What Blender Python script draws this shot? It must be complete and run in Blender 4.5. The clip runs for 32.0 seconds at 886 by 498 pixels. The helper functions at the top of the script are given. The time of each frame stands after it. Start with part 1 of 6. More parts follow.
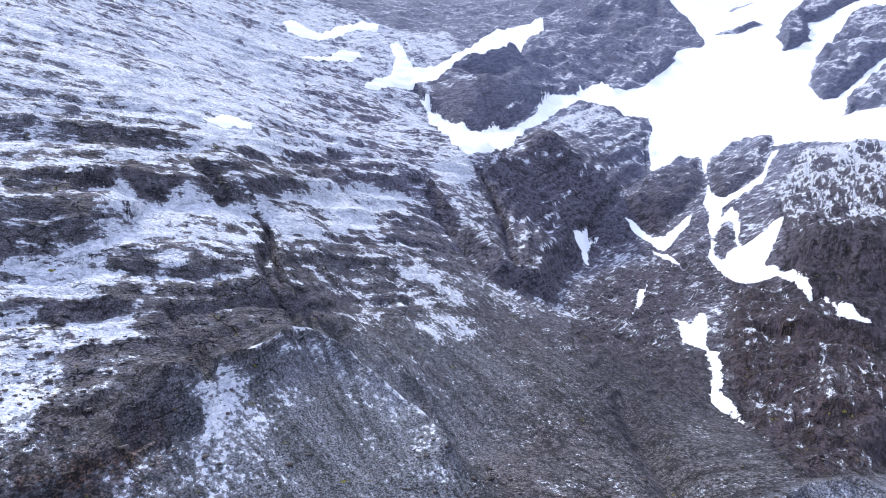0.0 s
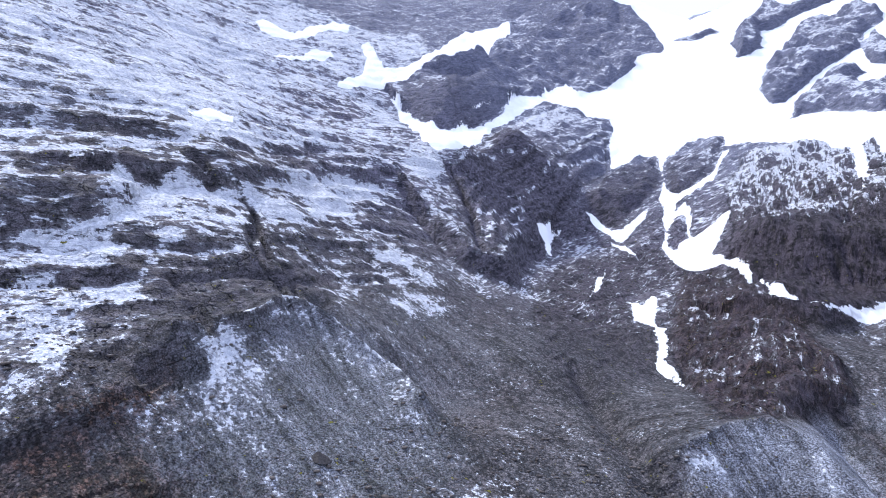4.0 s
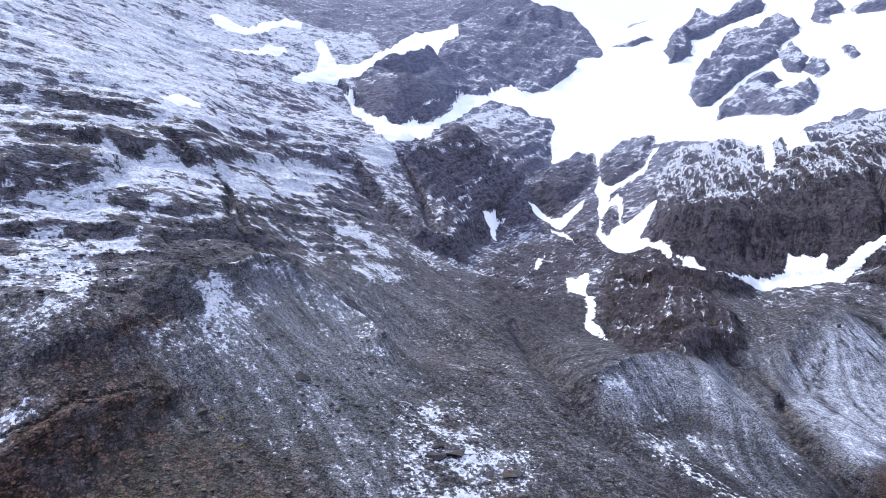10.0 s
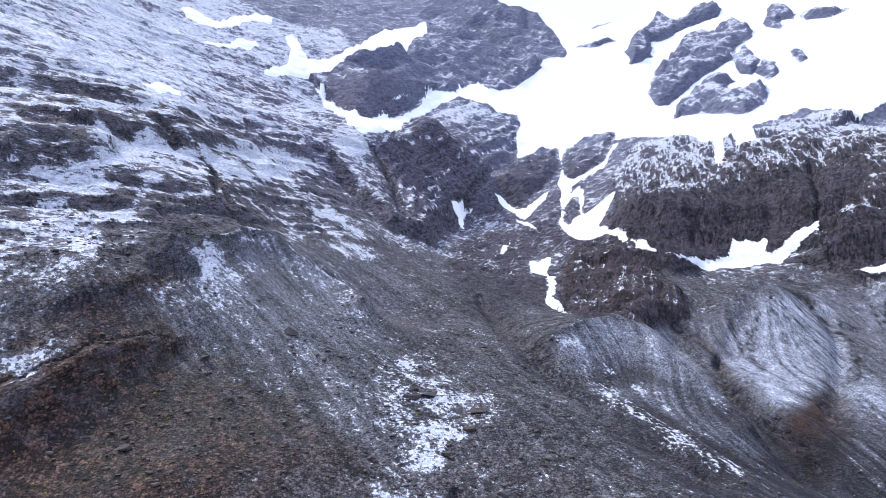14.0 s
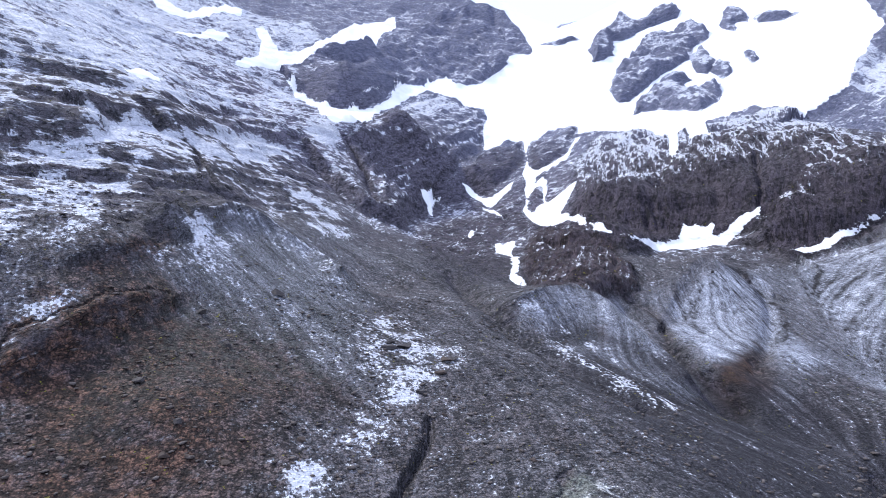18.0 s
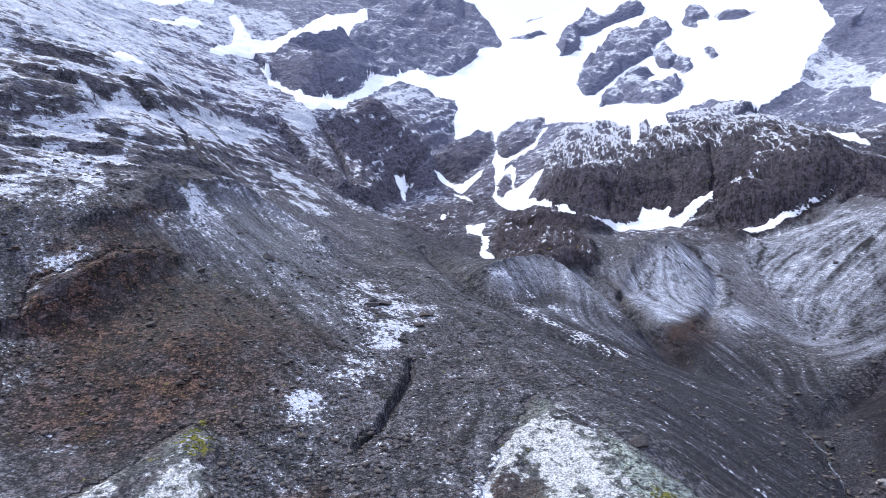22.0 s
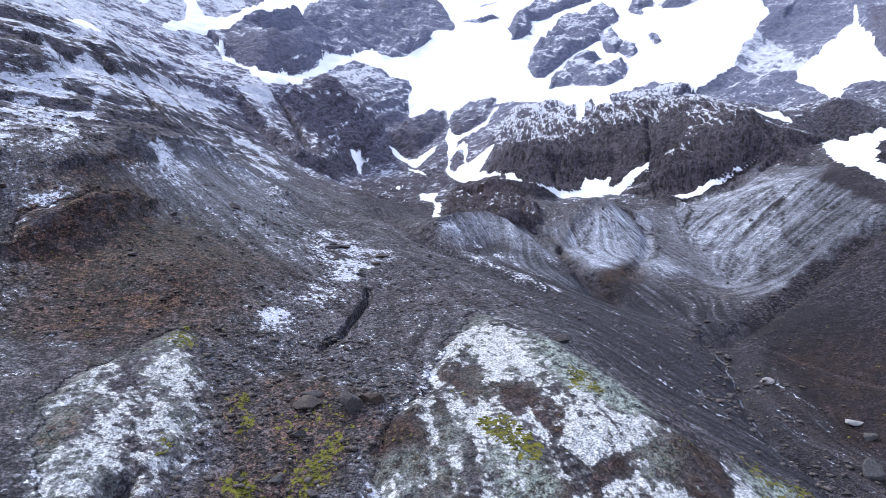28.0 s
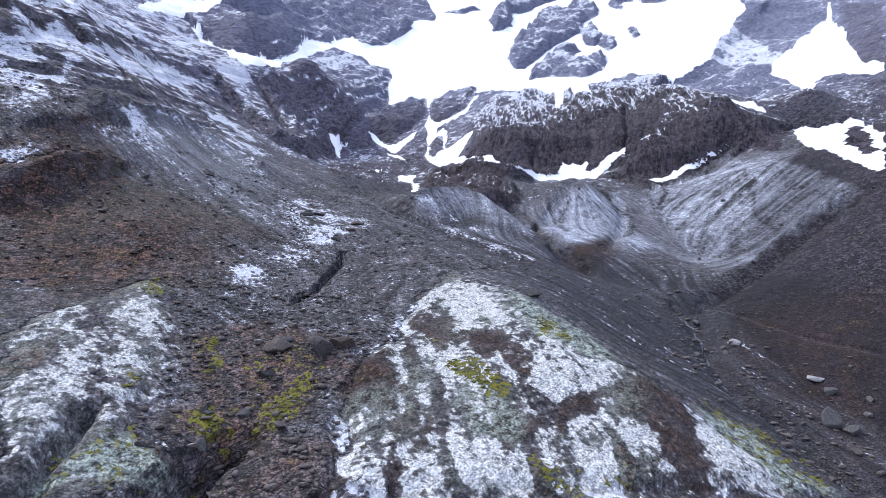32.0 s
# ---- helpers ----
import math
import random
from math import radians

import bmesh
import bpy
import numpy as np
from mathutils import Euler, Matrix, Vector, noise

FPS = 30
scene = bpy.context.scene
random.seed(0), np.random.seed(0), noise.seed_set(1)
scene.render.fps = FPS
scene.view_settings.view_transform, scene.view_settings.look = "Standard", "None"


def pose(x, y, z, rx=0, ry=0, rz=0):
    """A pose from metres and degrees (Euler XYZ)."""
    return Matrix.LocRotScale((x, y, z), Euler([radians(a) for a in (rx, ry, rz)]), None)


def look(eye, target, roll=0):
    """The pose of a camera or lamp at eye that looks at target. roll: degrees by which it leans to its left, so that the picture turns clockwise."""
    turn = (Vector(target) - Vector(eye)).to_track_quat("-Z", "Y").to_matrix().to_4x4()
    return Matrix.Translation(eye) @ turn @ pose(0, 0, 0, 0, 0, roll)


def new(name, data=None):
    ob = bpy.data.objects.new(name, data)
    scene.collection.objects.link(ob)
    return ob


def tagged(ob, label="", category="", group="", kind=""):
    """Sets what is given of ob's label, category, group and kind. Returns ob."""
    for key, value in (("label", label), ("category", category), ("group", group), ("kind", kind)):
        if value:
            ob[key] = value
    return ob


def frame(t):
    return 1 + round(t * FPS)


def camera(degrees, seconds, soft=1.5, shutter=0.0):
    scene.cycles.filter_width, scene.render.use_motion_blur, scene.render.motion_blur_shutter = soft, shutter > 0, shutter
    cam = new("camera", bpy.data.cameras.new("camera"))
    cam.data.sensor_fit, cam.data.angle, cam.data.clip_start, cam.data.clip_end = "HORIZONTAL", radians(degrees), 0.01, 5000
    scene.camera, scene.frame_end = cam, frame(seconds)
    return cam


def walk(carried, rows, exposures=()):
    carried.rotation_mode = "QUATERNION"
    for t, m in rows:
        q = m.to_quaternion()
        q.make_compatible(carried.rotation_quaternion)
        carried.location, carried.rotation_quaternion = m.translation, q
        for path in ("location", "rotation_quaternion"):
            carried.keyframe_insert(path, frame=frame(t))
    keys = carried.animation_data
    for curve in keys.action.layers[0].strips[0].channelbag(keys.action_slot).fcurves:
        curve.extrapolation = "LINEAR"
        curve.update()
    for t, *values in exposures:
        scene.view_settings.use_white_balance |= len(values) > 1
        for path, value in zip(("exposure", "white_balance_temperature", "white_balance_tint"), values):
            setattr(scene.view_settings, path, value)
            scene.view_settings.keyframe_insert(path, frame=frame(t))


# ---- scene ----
# the drone's way: seconds, place, heading (clockwise from +y), pitch, bank
WAY = [
    (0, -0.00, -0.00, 100.00, -2.00, -0.09, 0.00),
    (0.5, -0.01, -2.26, 99.40, -1.62, -0.03, 0.01),
    (1, 0.04, -4.53, 98.74, -1.22, -0.00, 0.00),
    (1.5, 0.07, -6.77, 98.06, -0.89, 0.01, 0.03),
    (2, -0.08, -8.96, 97.35, -0.68, 0.02, 0.08),
    (2.5, -0.14, -11.04, 96.48, -0.37, 0.05, 0.10),
    (3, -0.23, -13.13, 95.62, 0.02, 0.08, 0.09),
    (3.5, -0.38, -15.28, 94.70, 0.45, 0.08, 0.05),
    (5.5, -1.08, -23.82, 91.45, 2.09, 0.14, 0.04),
    (6, -1.27, -25.93, 90.63, 2.50, 0.18, 0.04),
    (6.5, -1.51, -27.97, 89.80, 2.89, 0.23, 0.04),
    (7, -1.76, -29.98, 88.84, 3.29, 0.24, 0.04),
    (7.5, -2.13, -32.10, 87.89, 3.69, 0.25, 0.03),
    (8, -2.51, -34.23, 86.98, 4.08, 0.26, 0.02),
    (8.5, -2.78, -36.37, 86.02, 4.48, 0.26, 0.01),
    (9, -3.04, -38.48, 85.11, 4.85, 0.26, 0.01),
    (9.5, -3.38, -40.60, 84.22, 5.23, 0.25, -0.00),
    (10, -3.72, -42.74, 83.31, 5.64, 0.24, -0.02),
    (10.5, -4.14, -44.82, 82.41, 6.01, 0.22, -0.03),
    (11, -4.59, -46.88, 81.55, 6.39, 0.23, -0.03),
    (11.5, -4.96, -48.99, 80.63, 6.80, 0.22, -0.03),
    (12, -5.31, -51.13, 79.69, 7.18, 0.20, -0.04),
    (12.5, -5.69, -53.29, 78.70, 7.55, 0.20, -0.04),
    (13, -6.14, -55.45, 77.68, 7.90, 0.19, -0.03),
    (13.5, -6.66, -57.56, 76.75, 8.25, 0.16, -0.04),
    (14, -7.12, -59.70, 75.85, 8.64, 0.14, -0.04),
    (14.5, -7.59, -61.81, 74.96, 9.01, 0.12, -0.04),
    (16.5, -9.40, -70.10, 71.17, 10.54, 0.02, -0.06),
    (17, -9.93, -72.14, 70.19, 10.92, -0.00, -0.07),
    (17.5, -10.54, -74.19, 69.13, 11.31, -0.06, -0.08),
    (18, -11.29, -76.24, 68.10, 11.66, -0.11, -0.08),
    (18.5, -12.11, -78.33, 67.08, 12.02, -0.15, -0.06),
    (19, -12.88, -80.42, 66.05, 12.38, -0.22, -0.05),
    (19.5, -13.53, -82.43, 65.08, 12.74, -0.27, -0.05),
    (20, -14.11, -84.42, 64.09, 13.11, -0.32, -0.08),
    (20.5, -14.75, -86.37, 63.12, 13.45, -0.39, -0.11),
    (21, -15.43, -88.33, 62.18, 13.77, -0.44, -0.13),
    (21.5, -16.13, -90.34, 61.26, 14.12, -0.52, -0.14),
    (22, -16.87, -92.30, 60.38, 14.45, -0.62, -0.13),
    (22.5, -17.54, -94.27, 59.51, 14.80, -0.71, -0.12),
    (23, -18.15, -96.26, 58.53, 15.17, -0.84, -0.09),
    (23.5, -18.70, -98.17, 57.53, 15.52, -0.95, -0.05),
    (24, -19.24, -100.00, 56.49, 15.83, -1.05, -0.02),
    (24.5, -19.63, -101.70, 55.46, 16.15, -1.14, 0.01),
    (25, -19.99, -103.29, 54.43, 16.47, -1.22, 0.03),
    (25.5, -20.31, -104.76, 53.37, 16.80, -1.31, 0.05),
    (27.5, -20.91, -109.84, 49.33, 18.23, -1.64, 0.14),
    (28, -20.99, -110.75, 48.20, 18.50, -1.74, 0.17),
    (28.5, -20.85, -111.34, 47.08, 18.74, -1.81, 0.23),
    (29, -20.61, -111.69, 46.04, 18.98, -1.79, 0.25),
    (29.5, -20.34, -111.87, 44.97, 19.19, -1.79, 0.24),
    (30, -20.05, -111.96, 43.86, 19.40, -1.82, 0.21),
    (30.5, -19.74, -112.02, 42.72, 19.64, -1.89, 0.14),
    (31, -19.60, -112.08, 41.62, 19.86, -1.96, 0.03),
    (31.5, -19.64, -112.21, 40.53, 20.09, -2.02, -0.13),
    (32, -19.79, -112.40, 39.53, 20.29, -2.07, -0.29),
]


def aim(x, y, z, heading, pitch, bank):
    return pose(x, y, z, 90 + pitch, 0, -heading) @ pose(0, 0, 0, 0, 0, -bank)


cam = camera(71.0, 32.0, 0.9)
walk(cam, [(t, aim(*place)) for t, *place in WAY])
# ---- end camera ----

# ---- light: a high bright overcast with a soft sun ahead to the left ----
SUN_UP, SUN_ROUND = radians(50), radians(-42)
world = bpy.data.worlds.new("sky")
scene.world = world
world.use_nodes = True
wn, wl = world.node_tree.nodes, world.node_tree.links
wn.clear()
sky = wn.new("ShaderNodeTexSky")
sky.sky_type, sky.sun_disc, sky.sun_elevation, sky.sun_rotation = "NISHITA", False, SUN_UP, SUN_ROUND
sky.air_density, sky.dust_density, sky.altitude = 1.0, 4.0, 3000
veil = wn.new("ShaderNodeMix")
veil.data_type, veil.blend_type = "RGBA", "MIX"
veil.inputs[0].default_value = 0.85
veil.inputs[7].default_value = (8.9, 10.2, 15.0, 1)  # thin bright cloud
back = wn.new("ShaderNodeBackground")
back.inputs[1].default_value = 0.126
out = wn.new("ShaderNodeOutputWorld")
wl.new(sky.outputs[0], veil.inputs[6])
wl.new(veil.outputs[2], back.inputs[0])
wl.new(back.outputs[0], out.inputs[0])
sun = new("sun", bpy.data.lights.new("sun", "SUN"))
sun.data.energy, sun.data.angle, sun.data.color = 3.3, radians(5), (1.0, 0.985, 0.96)
away = Vector((math.sin(SUN_ROUND) * math.cos(SUN_UP), math.cos(SUN_ROUND) * math.cos(SUN_UP), math.sin(SUN_UP)))
sun.matrix_world = look(away * 900, (0, 0, 0))


# ---- materials ----
def nodes_of(name):
    m = bpy.data.materials.new(name)
    m.use_nodes = True
    m.node_tree.nodes.clear()
    return m, m.node_tree.nodes, m.node_tree.links


def mix_colour(nt, ln, fac, a, b):
    n = nt.new("ShaderNodeMix")
    n.data_type = "RGBA"
    for socket, v in ((0, fac), (6, a), (7, b)):
        if isinstance(v, (int, float)):
            n.inputs[socket].default_value = v
        elif isinstance(v, tuple):
            n.inputs[socket].default_value = (*v, 1)
        else:
            ln.new(v, n.inputs[socket])
    return n.outputs[2]


def sums(nt, ln, op, a, b=0.0, c=0.0, clamp=False):
    n = nt.new("ShaderNodeMath")
    n.operation, n.use_clamp = op, clamp
    for k, v in enumerate((a, b, c)):
        if isinstance(v, (int, float)):
            n.inputs[k].default_value = v
        else:
            ln.new(v, n.inputs[k])
    return n.outputs[0]


def speck(nt, ln, where, size, detail=4.0, rough=0.55, stretch=None):
    """Noise 0 to 1 with blots of about that many metres."""
    if stretch:
        mp = nt.new("ShaderNodeMapping")
        mp.inputs[3].default_value = stretch
        ln.new(where, mp.inputs[0])
        where = mp.outputs[0]
    n = nt.new("ShaderNodeTexNoise")
    n.inputs["Scale"].default_value, n.inputs["Detail"].default_value, n.inputs["Roughness"].default_value = 1.0 / size, detail, rough
    ln.new(where, n.inputs["Vector"])
    return n.outputs[0]


def cells(nt, ln, where, size):
    """Stones of about that many metres: a tone for each, and the distance from its middle."""
    n = nt.new("ShaderNodeTexVoronoi")
    n.distance = "MANHATTAN"
    n.inputs["Scale"].default_value = 1.0 / size
    ln.new(where, n.inputs["Vector"])
    tone = nt.new("ShaderNodeSeparateColor")
    ln.new(n.outputs["Color"], tone.inputs[0])
    return tone.outputs[0], n.outputs["Distance"]


def steps(nt, ln, v, a, b):
    n = nt.new("ShaderNodeMapRange")
    n.interpolation_type = "SMOOTHSTEP"
    n.inputs[1].default_value, n.inputs[2].default_value = a, b
    ln.new(v, n.inputs[0])
    return n.outputs[0]


def field(nt, name):
    n = nt.new("ShaderNodeAttribute")
    n.attribute_name = name
    return n.outputs["Fac"]


def finish(m, nt, ln, colour, rough=0.9, bump=None, strength=0.5, distance=0.3, specular=0.3):
    p = nt.new("ShaderNodeBsdfPrincipled")
    for socket, v in (("Base Color", colour), ("Roughness", rough), ("Specular IOR Level", specular)):
        if isinstance(v, (int, float)):
            p.inputs[socket].default_value = v
        elif isinstance(v, tuple):
            p.inputs[socket].default_value = (*v, 1)
        else:
            ln.new(v, p.inputs[socket])
    if bump is not None:
        b = nt.new("ShaderNodeBump")
        b.inputs["Strength"].default_value, b.inputs["Distance"].default_value = strength, distance
        ln.new(bump, b.inputs["Height"])
        ln.new(b.outputs[0], p.inputs["Normal"])
    o = nt.new("ShaderNodeOutputMaterial")
    ln.new(p.outputs[0], o.inputs[0])
    return m


def land_material():
    """Scree, bedrock, rust, moss, dusted and packed snow, laid out by the ground's own fields."""
    m, nt, ln = nodes_of("mountain_ground")
    at = nt.new("ShaderNodeNewGeometry").outputs["Position"]
    plan, bedded = nt.new("ShaderNodeSeparateXYZ"), nt.new("ShaderNodeCombineXYZ")
    ln.new(at, plan.inputs[0])
    for k, v in enumerate((plan.outputs[0], plan.outputs[1], field(nt, "bed"))):
        ln.new(v, bedded.inputs[k])
    layered = bedded.outputs[0]
    dots, fine, mid, wide = speck(nt, ln, at, 0.95, 3, 0.62), speck(nt, ln, at, 1.3, 4, 0.7), speck(nt, ln, at, 5, 5, 0.65), speck(nt, ln, at, 34, 4)
    beds = speck(nt, ln, layered, 1.0, 4, 0.65, (0.26, 0.26, 0.9))
    ledge = speck(nt, ln, layered, 1.0, 5, 0.7, (0.085, 0.085, 0.40))
    small, smallgap = cells(nt, ln, at, 0.62)
    large, largegap = cells(nt, ln, at, 1.7)
    streak, rocky = field(nt, "streak"), field(nt, "rock")
    # crevice shade between stones, put into the colour as darker gaps
    gap = sums(nt, ln, "MULTIPLY", steps(nt, ln, smallgap, 1.15, 0.6), steps(nt, ln, largegap, 1.3, 0.8))
    stony = sums(nt, ln, "MULTIPLY_ADD", sums(nt, ln, "POWER", small, 1.6), 0.50, sums(nt, ln, "MULTIPLY_ADD", sums(nt, ln, "POWER", large, 2.2), 0.30, sums(nt, ln, "MULTIPLY_ADD", fine, 0.25, 0.02)))
    lump = sums(nt, ln, "MULTIPLY", sums(nt, ln, "MULTIPLY_ADD", streak, 0.09, stony), sums(nt, ln, "MULTIPLY_ADD", gap, 0.6, 0.4))
    even = nt.new("ShaderNodeMix")
    ln.new(field(nt, "gravel"), even.inputs[0])
    ln.new(lump, even.inputs[2])
    ln.new(sums(nt, ln, "MULTIPLY_ADD", streak, 0.06, sums(nt, ln, "MULTIPLY_ADD", fine, 0.22, 0.10)), even.inputs[3])
    stony = even.outputs[0]
    scree = mix_colour(nt, ln, steps(nt, ln, stony, 0.08, 0.72), (0.010, 0.0098, 0.011), (0.128, 0.118, 0.124))
    warm = mix_colour(nt, ln, steps(nt, ln, stony, 0.08, 0.72), (0.010, 0.0085, 0.0092), (0.116, 0.099, 0.101))
    scree = mix_colour(nt, ln, steps(nt, ln, wide, 0.42, 0.62), scree, warm)
    blocks = sums(nt, ln, "MULTIPLY_ADD", large, 0.14, sums(nt, ln, "MULTIPLY_ADD", beds, 0.34, sums(nt, ln, "MULTIPLY_ADD", fine, 0.16, sums(nt, ln, "MULTIPLY", ledge, 0.40))))
    rock = mix_colour(nt, ln, steps(nt, ln, blocks, 0.40, 0.64), (0.010, 0.009, 0.012), (0.124, 0.112, 0.130))
    rock = mix_colour(nt, ln, sums(nt, ln, "MULTIPLY", steps(nt, ln, ledge, 0.46, 0.66), 0.45), rock, mix_colour(nt, ln, steps(nt, ln, wide, 0.42, 0.58), (0.070, 0.052, 0.052), (0.080, 0.074, 0.064)))
    web = nt.new("ShaderNodeTexVoronoi")
    web.feature = "DISTANCE_TO_EDGE"
    web.inputs["Scale"].default_value = 1.0
    slabs = nt.new("ShaderNodeMapping")
    slabs.inputs[3].default_value = (0.16, 0.16, 0.34)
    bent = nt.new("ShaderNodeVectorMath")
    bent.operation = "MULTIPLY_ADD"
    drift = nt.new("ShaderNodeTexNoise")
    drift.inputs["Scale"].default_value = 0.3
    ln.new(layered, drift.inputs["Vector"])
    ln.new(drift.outputs["Color"], bent.inputs[0])
    bent.inputs[1].default_value = (7, 7, 3)
    ln.new(layered, bent.inputs[2])
    ln.new(bent.outputs[0], slabs.inputs[0])
    ln.new(slabs.outputs[0], web.inputs["Vector"])
    joint = sums(nt, ln, "MULTIPLY", steps(nt, ln, web.outputs["Distance"], 0.075, 0.0), steps(nt, ln, mid, 0.42, 0.58))
    rock = mix_colour(nt, ln, sums(nt, ln, "MULTIPLY", joint, 0.7), rock, (0.008, 0.007, 0.009))
    base = mix_colour(nt, ln, rocky, scree, rock)
    # purple-brown rock; its darker base also carries shade under the cliff's overhangs
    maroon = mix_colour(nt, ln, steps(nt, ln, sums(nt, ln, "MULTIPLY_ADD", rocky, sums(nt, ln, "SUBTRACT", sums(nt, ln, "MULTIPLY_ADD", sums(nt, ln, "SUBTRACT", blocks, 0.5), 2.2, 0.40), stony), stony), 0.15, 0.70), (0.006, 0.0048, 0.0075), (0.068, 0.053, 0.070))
    # slate-blue rock, with some distance haze put into the same colour
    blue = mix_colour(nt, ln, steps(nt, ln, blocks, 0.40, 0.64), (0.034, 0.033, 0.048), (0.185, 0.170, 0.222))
    base = mix_colour(nt, ln, field(nt, "slate_haze"), base, blue)
    # far rock: distance haze painted in as a paler, bluer base colour
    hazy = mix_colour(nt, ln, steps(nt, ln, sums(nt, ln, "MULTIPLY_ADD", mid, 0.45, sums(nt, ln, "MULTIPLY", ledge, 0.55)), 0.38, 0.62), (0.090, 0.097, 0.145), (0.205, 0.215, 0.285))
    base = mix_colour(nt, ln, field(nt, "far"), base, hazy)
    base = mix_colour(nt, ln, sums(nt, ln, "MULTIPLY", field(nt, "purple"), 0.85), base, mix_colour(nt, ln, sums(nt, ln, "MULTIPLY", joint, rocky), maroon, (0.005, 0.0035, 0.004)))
    red = mix_colour(nt, ln, steps(nt, ln, stony, 0.05, 0.75), (0.013, 0.0075, 0.0055), (0.150, 0.083, 0.058))
    rust = sums(nt, ln, "MULTIPLY", field(nt, "rust"), sums(nt, ln, "ADD", 0.3, steps(nt, ln, mid, 0.35, 0.65)), clamp=True)
    base = mix_colour(nt, ln, rust, base, red)
    pale = mix_colour(nt, ln, steps(nt, ln, fine, 0.35, 0.65), (0.10, 0.12, 0.095), (0.33, 0.37, 0.32))
    base = mix_colour(nt, ln, sums(nt, ln, "MULTIPLY", field(nt, "lichen"), steps(nt, ln, fine, 0.34, 0.52)), base, pale)
    chips = speck(nt, ln, at, 0.34, 2, 0.55)
    grit = sums(nt, ln, "MULTIPLY", field(nt, "frost"), sums(nt, ln, "MULTIPLY_ADD", steps(nt, ln, chips, 0.36, 0.64), 0.7, sums(nt, ln, "MULTIPLY_ADD", dots, 0.5, 0.15)), clamp=True)
    base = mix_colour(nt, ln, sums(nt, ln, "MULTIPLY", grit, 0.8), base, (0.46, 0.49, 0.56))
    shine = nt.new("ShaderNodeVectorMath")
    shine.operation = "SCALE"
    ln.new(base, shine.inputs[0])
    ln.new(sums(nt, ln, "MULTIPLY_ADD", steps(nt, ln, chips, 0.34, 0.66), 1.0, 0.55), shine.inputs["Scale"])
    base = shine.outputs[0]
    # fresh snow lies in specks between the stones: the field says how much of the ground it covers
    on_scree = sums(nt, ln, "MULTIPLY_ADD", steps(nt, ln, dots, 0.26, 0.74), 0.52, sums(nt, ln, "MULTIPLY_ADD", steps(nt, ln, mid, 0.32, 0.68), 0.32, sums(nt, ln, "MULTIPLY", small, 0.16)))
    on_scree = sums(nt, ln, "MULTIPLY_ADD", sums(nt, ln, "SUBTRACT", chips, 0.5), 0.45, on_scree)
    on_beds = sums(nt, ln, "MULTIPLY_ADD", steps(nt, ln, beds, 0.34, 0.66), 0.36, sums(nt, ln, "MULTIPLY_ADD", steps(nt, ln, ledge, 0.36, 0.64), 0.28, sums(nt, ln, "MULTIPLY_ADD", steps(nt, ln, mid, 0.34, 0.66), 0.20, sums(nt, ln, "MULTIPLY", steps(nt, ln, dots, 0.28, 0.72), 0.16))))
    on_beds = sums(nt, ln, "MULTIPLY_ADD", sums(nt, ln, "SUBTRACT", chips, 0.5), 0.2, on_beds)
    by_ground = nt.new("ShaderNodeMix")
    for k, v in ((0, rocky), (2, on_scree), (3, on_beds)):
        ln.new(v, by_ground.inputs[k])
    bars = by_ground.outputs[0]
    plates = nt.new("ShaderNodeMix")
    ln.new(sums(nt, ln, "MULTIPLY", field(nt, "crust"), 0.75), plates.inputs[0])
    ln.new(bars, plates.inputs[2])
    ln.new(sums(nt, ln, "MULTIPLY_ADD", bars, 0.8, sums(nt, ln, "MULTIPLY_ADD", mid, 0.45, -0.10)), plates.inputs[3])
    bars = plates.outputs[0]
    dust = steps(nt, ln, sums(nt, ln, "SUBTRACT", field(nt, "snow"), bars), -0.025, 0.05)
    thin = steps(nt, ln, sums(nt, ln, "SUBTRACT", field(nt, "snow"), bars), -0.24, 0.02)
    dust = sums(nt, ln, "MULTIPLY_ADD", dust, 0.76, sums(nt, ln, "MULTIPLY", thin, 0.24))
    white = mix_colour(nt, ln, steps(nt, ln, fine, 0.3, 0.7), (0.48, 0.51, 0.58), (0.82, 0.84, 0.88))
    mineral = mix_colour(nt, ln, steps(nt, ln, sums(nt, ln, "MULTIPLY_ADD", chips, 0.6, sums(nt, ln, "MULTIPLY", fine, 0.4)), 0.36, 0.62), (0.20, 0.205, 0.20), (0.74, 0.75, 0.725))
    base = mix_colour(nt, ln, dust, base, mix_colour(nt, ln, field(nt, "crust"), white, mineral))
    green = mix_colour(nt, ln, steps(nt, ln, dots, 0.38, 0.62), (0.028, 0.027, 0.007), (0.165, 0.155, 0.02))
    tuft = sums(nt, ln, "MULTIPLY_ADD", dots, 0.55, sums(nt, ln, "MULTIPLY", mid, 0.45))
    moss = steps(nt, ln, sums(nt, ln, "MULTIPLY_ADD", field(nt, "moss"), 0.155, tuft), 0.63, 0.66)
    base = mix_colour(nt, ln, moss, base, green)
    tatter = sums(nt, ln, "MULTIPLY_ADD", sums(nt, ln, "SUBTRACT", fine, 0.5), 0.7, sums(nt, ln, "MULTIPLY", sums(nt, ln, "SUBTRACT", mid, 0.5), 0.9))
    packed = steps(nt, ln, sums(nt, ln, "ADD", tatter, field(nt, "pack")), 0.0, 0.04)
    base = mix_colour(nt, ln, packed, base, mix_colour(nt, ln, steps(nt, ln, wide, 0.35, 0.7), (0.86, 0.88, 0.91), (0.94, 0.95, 0.96)))
    stones_up = sums(nt, ln, "MULTIPLY_ADD", small, 0.45, sums(nt, ln, "MULTIPLY_ADD", large, 0.9, sums(nt, ln, "MULTIPLY_ADD", mid, 1.5, sums(nt, ln, "MULTIPLY", smallgap, -0.25))))
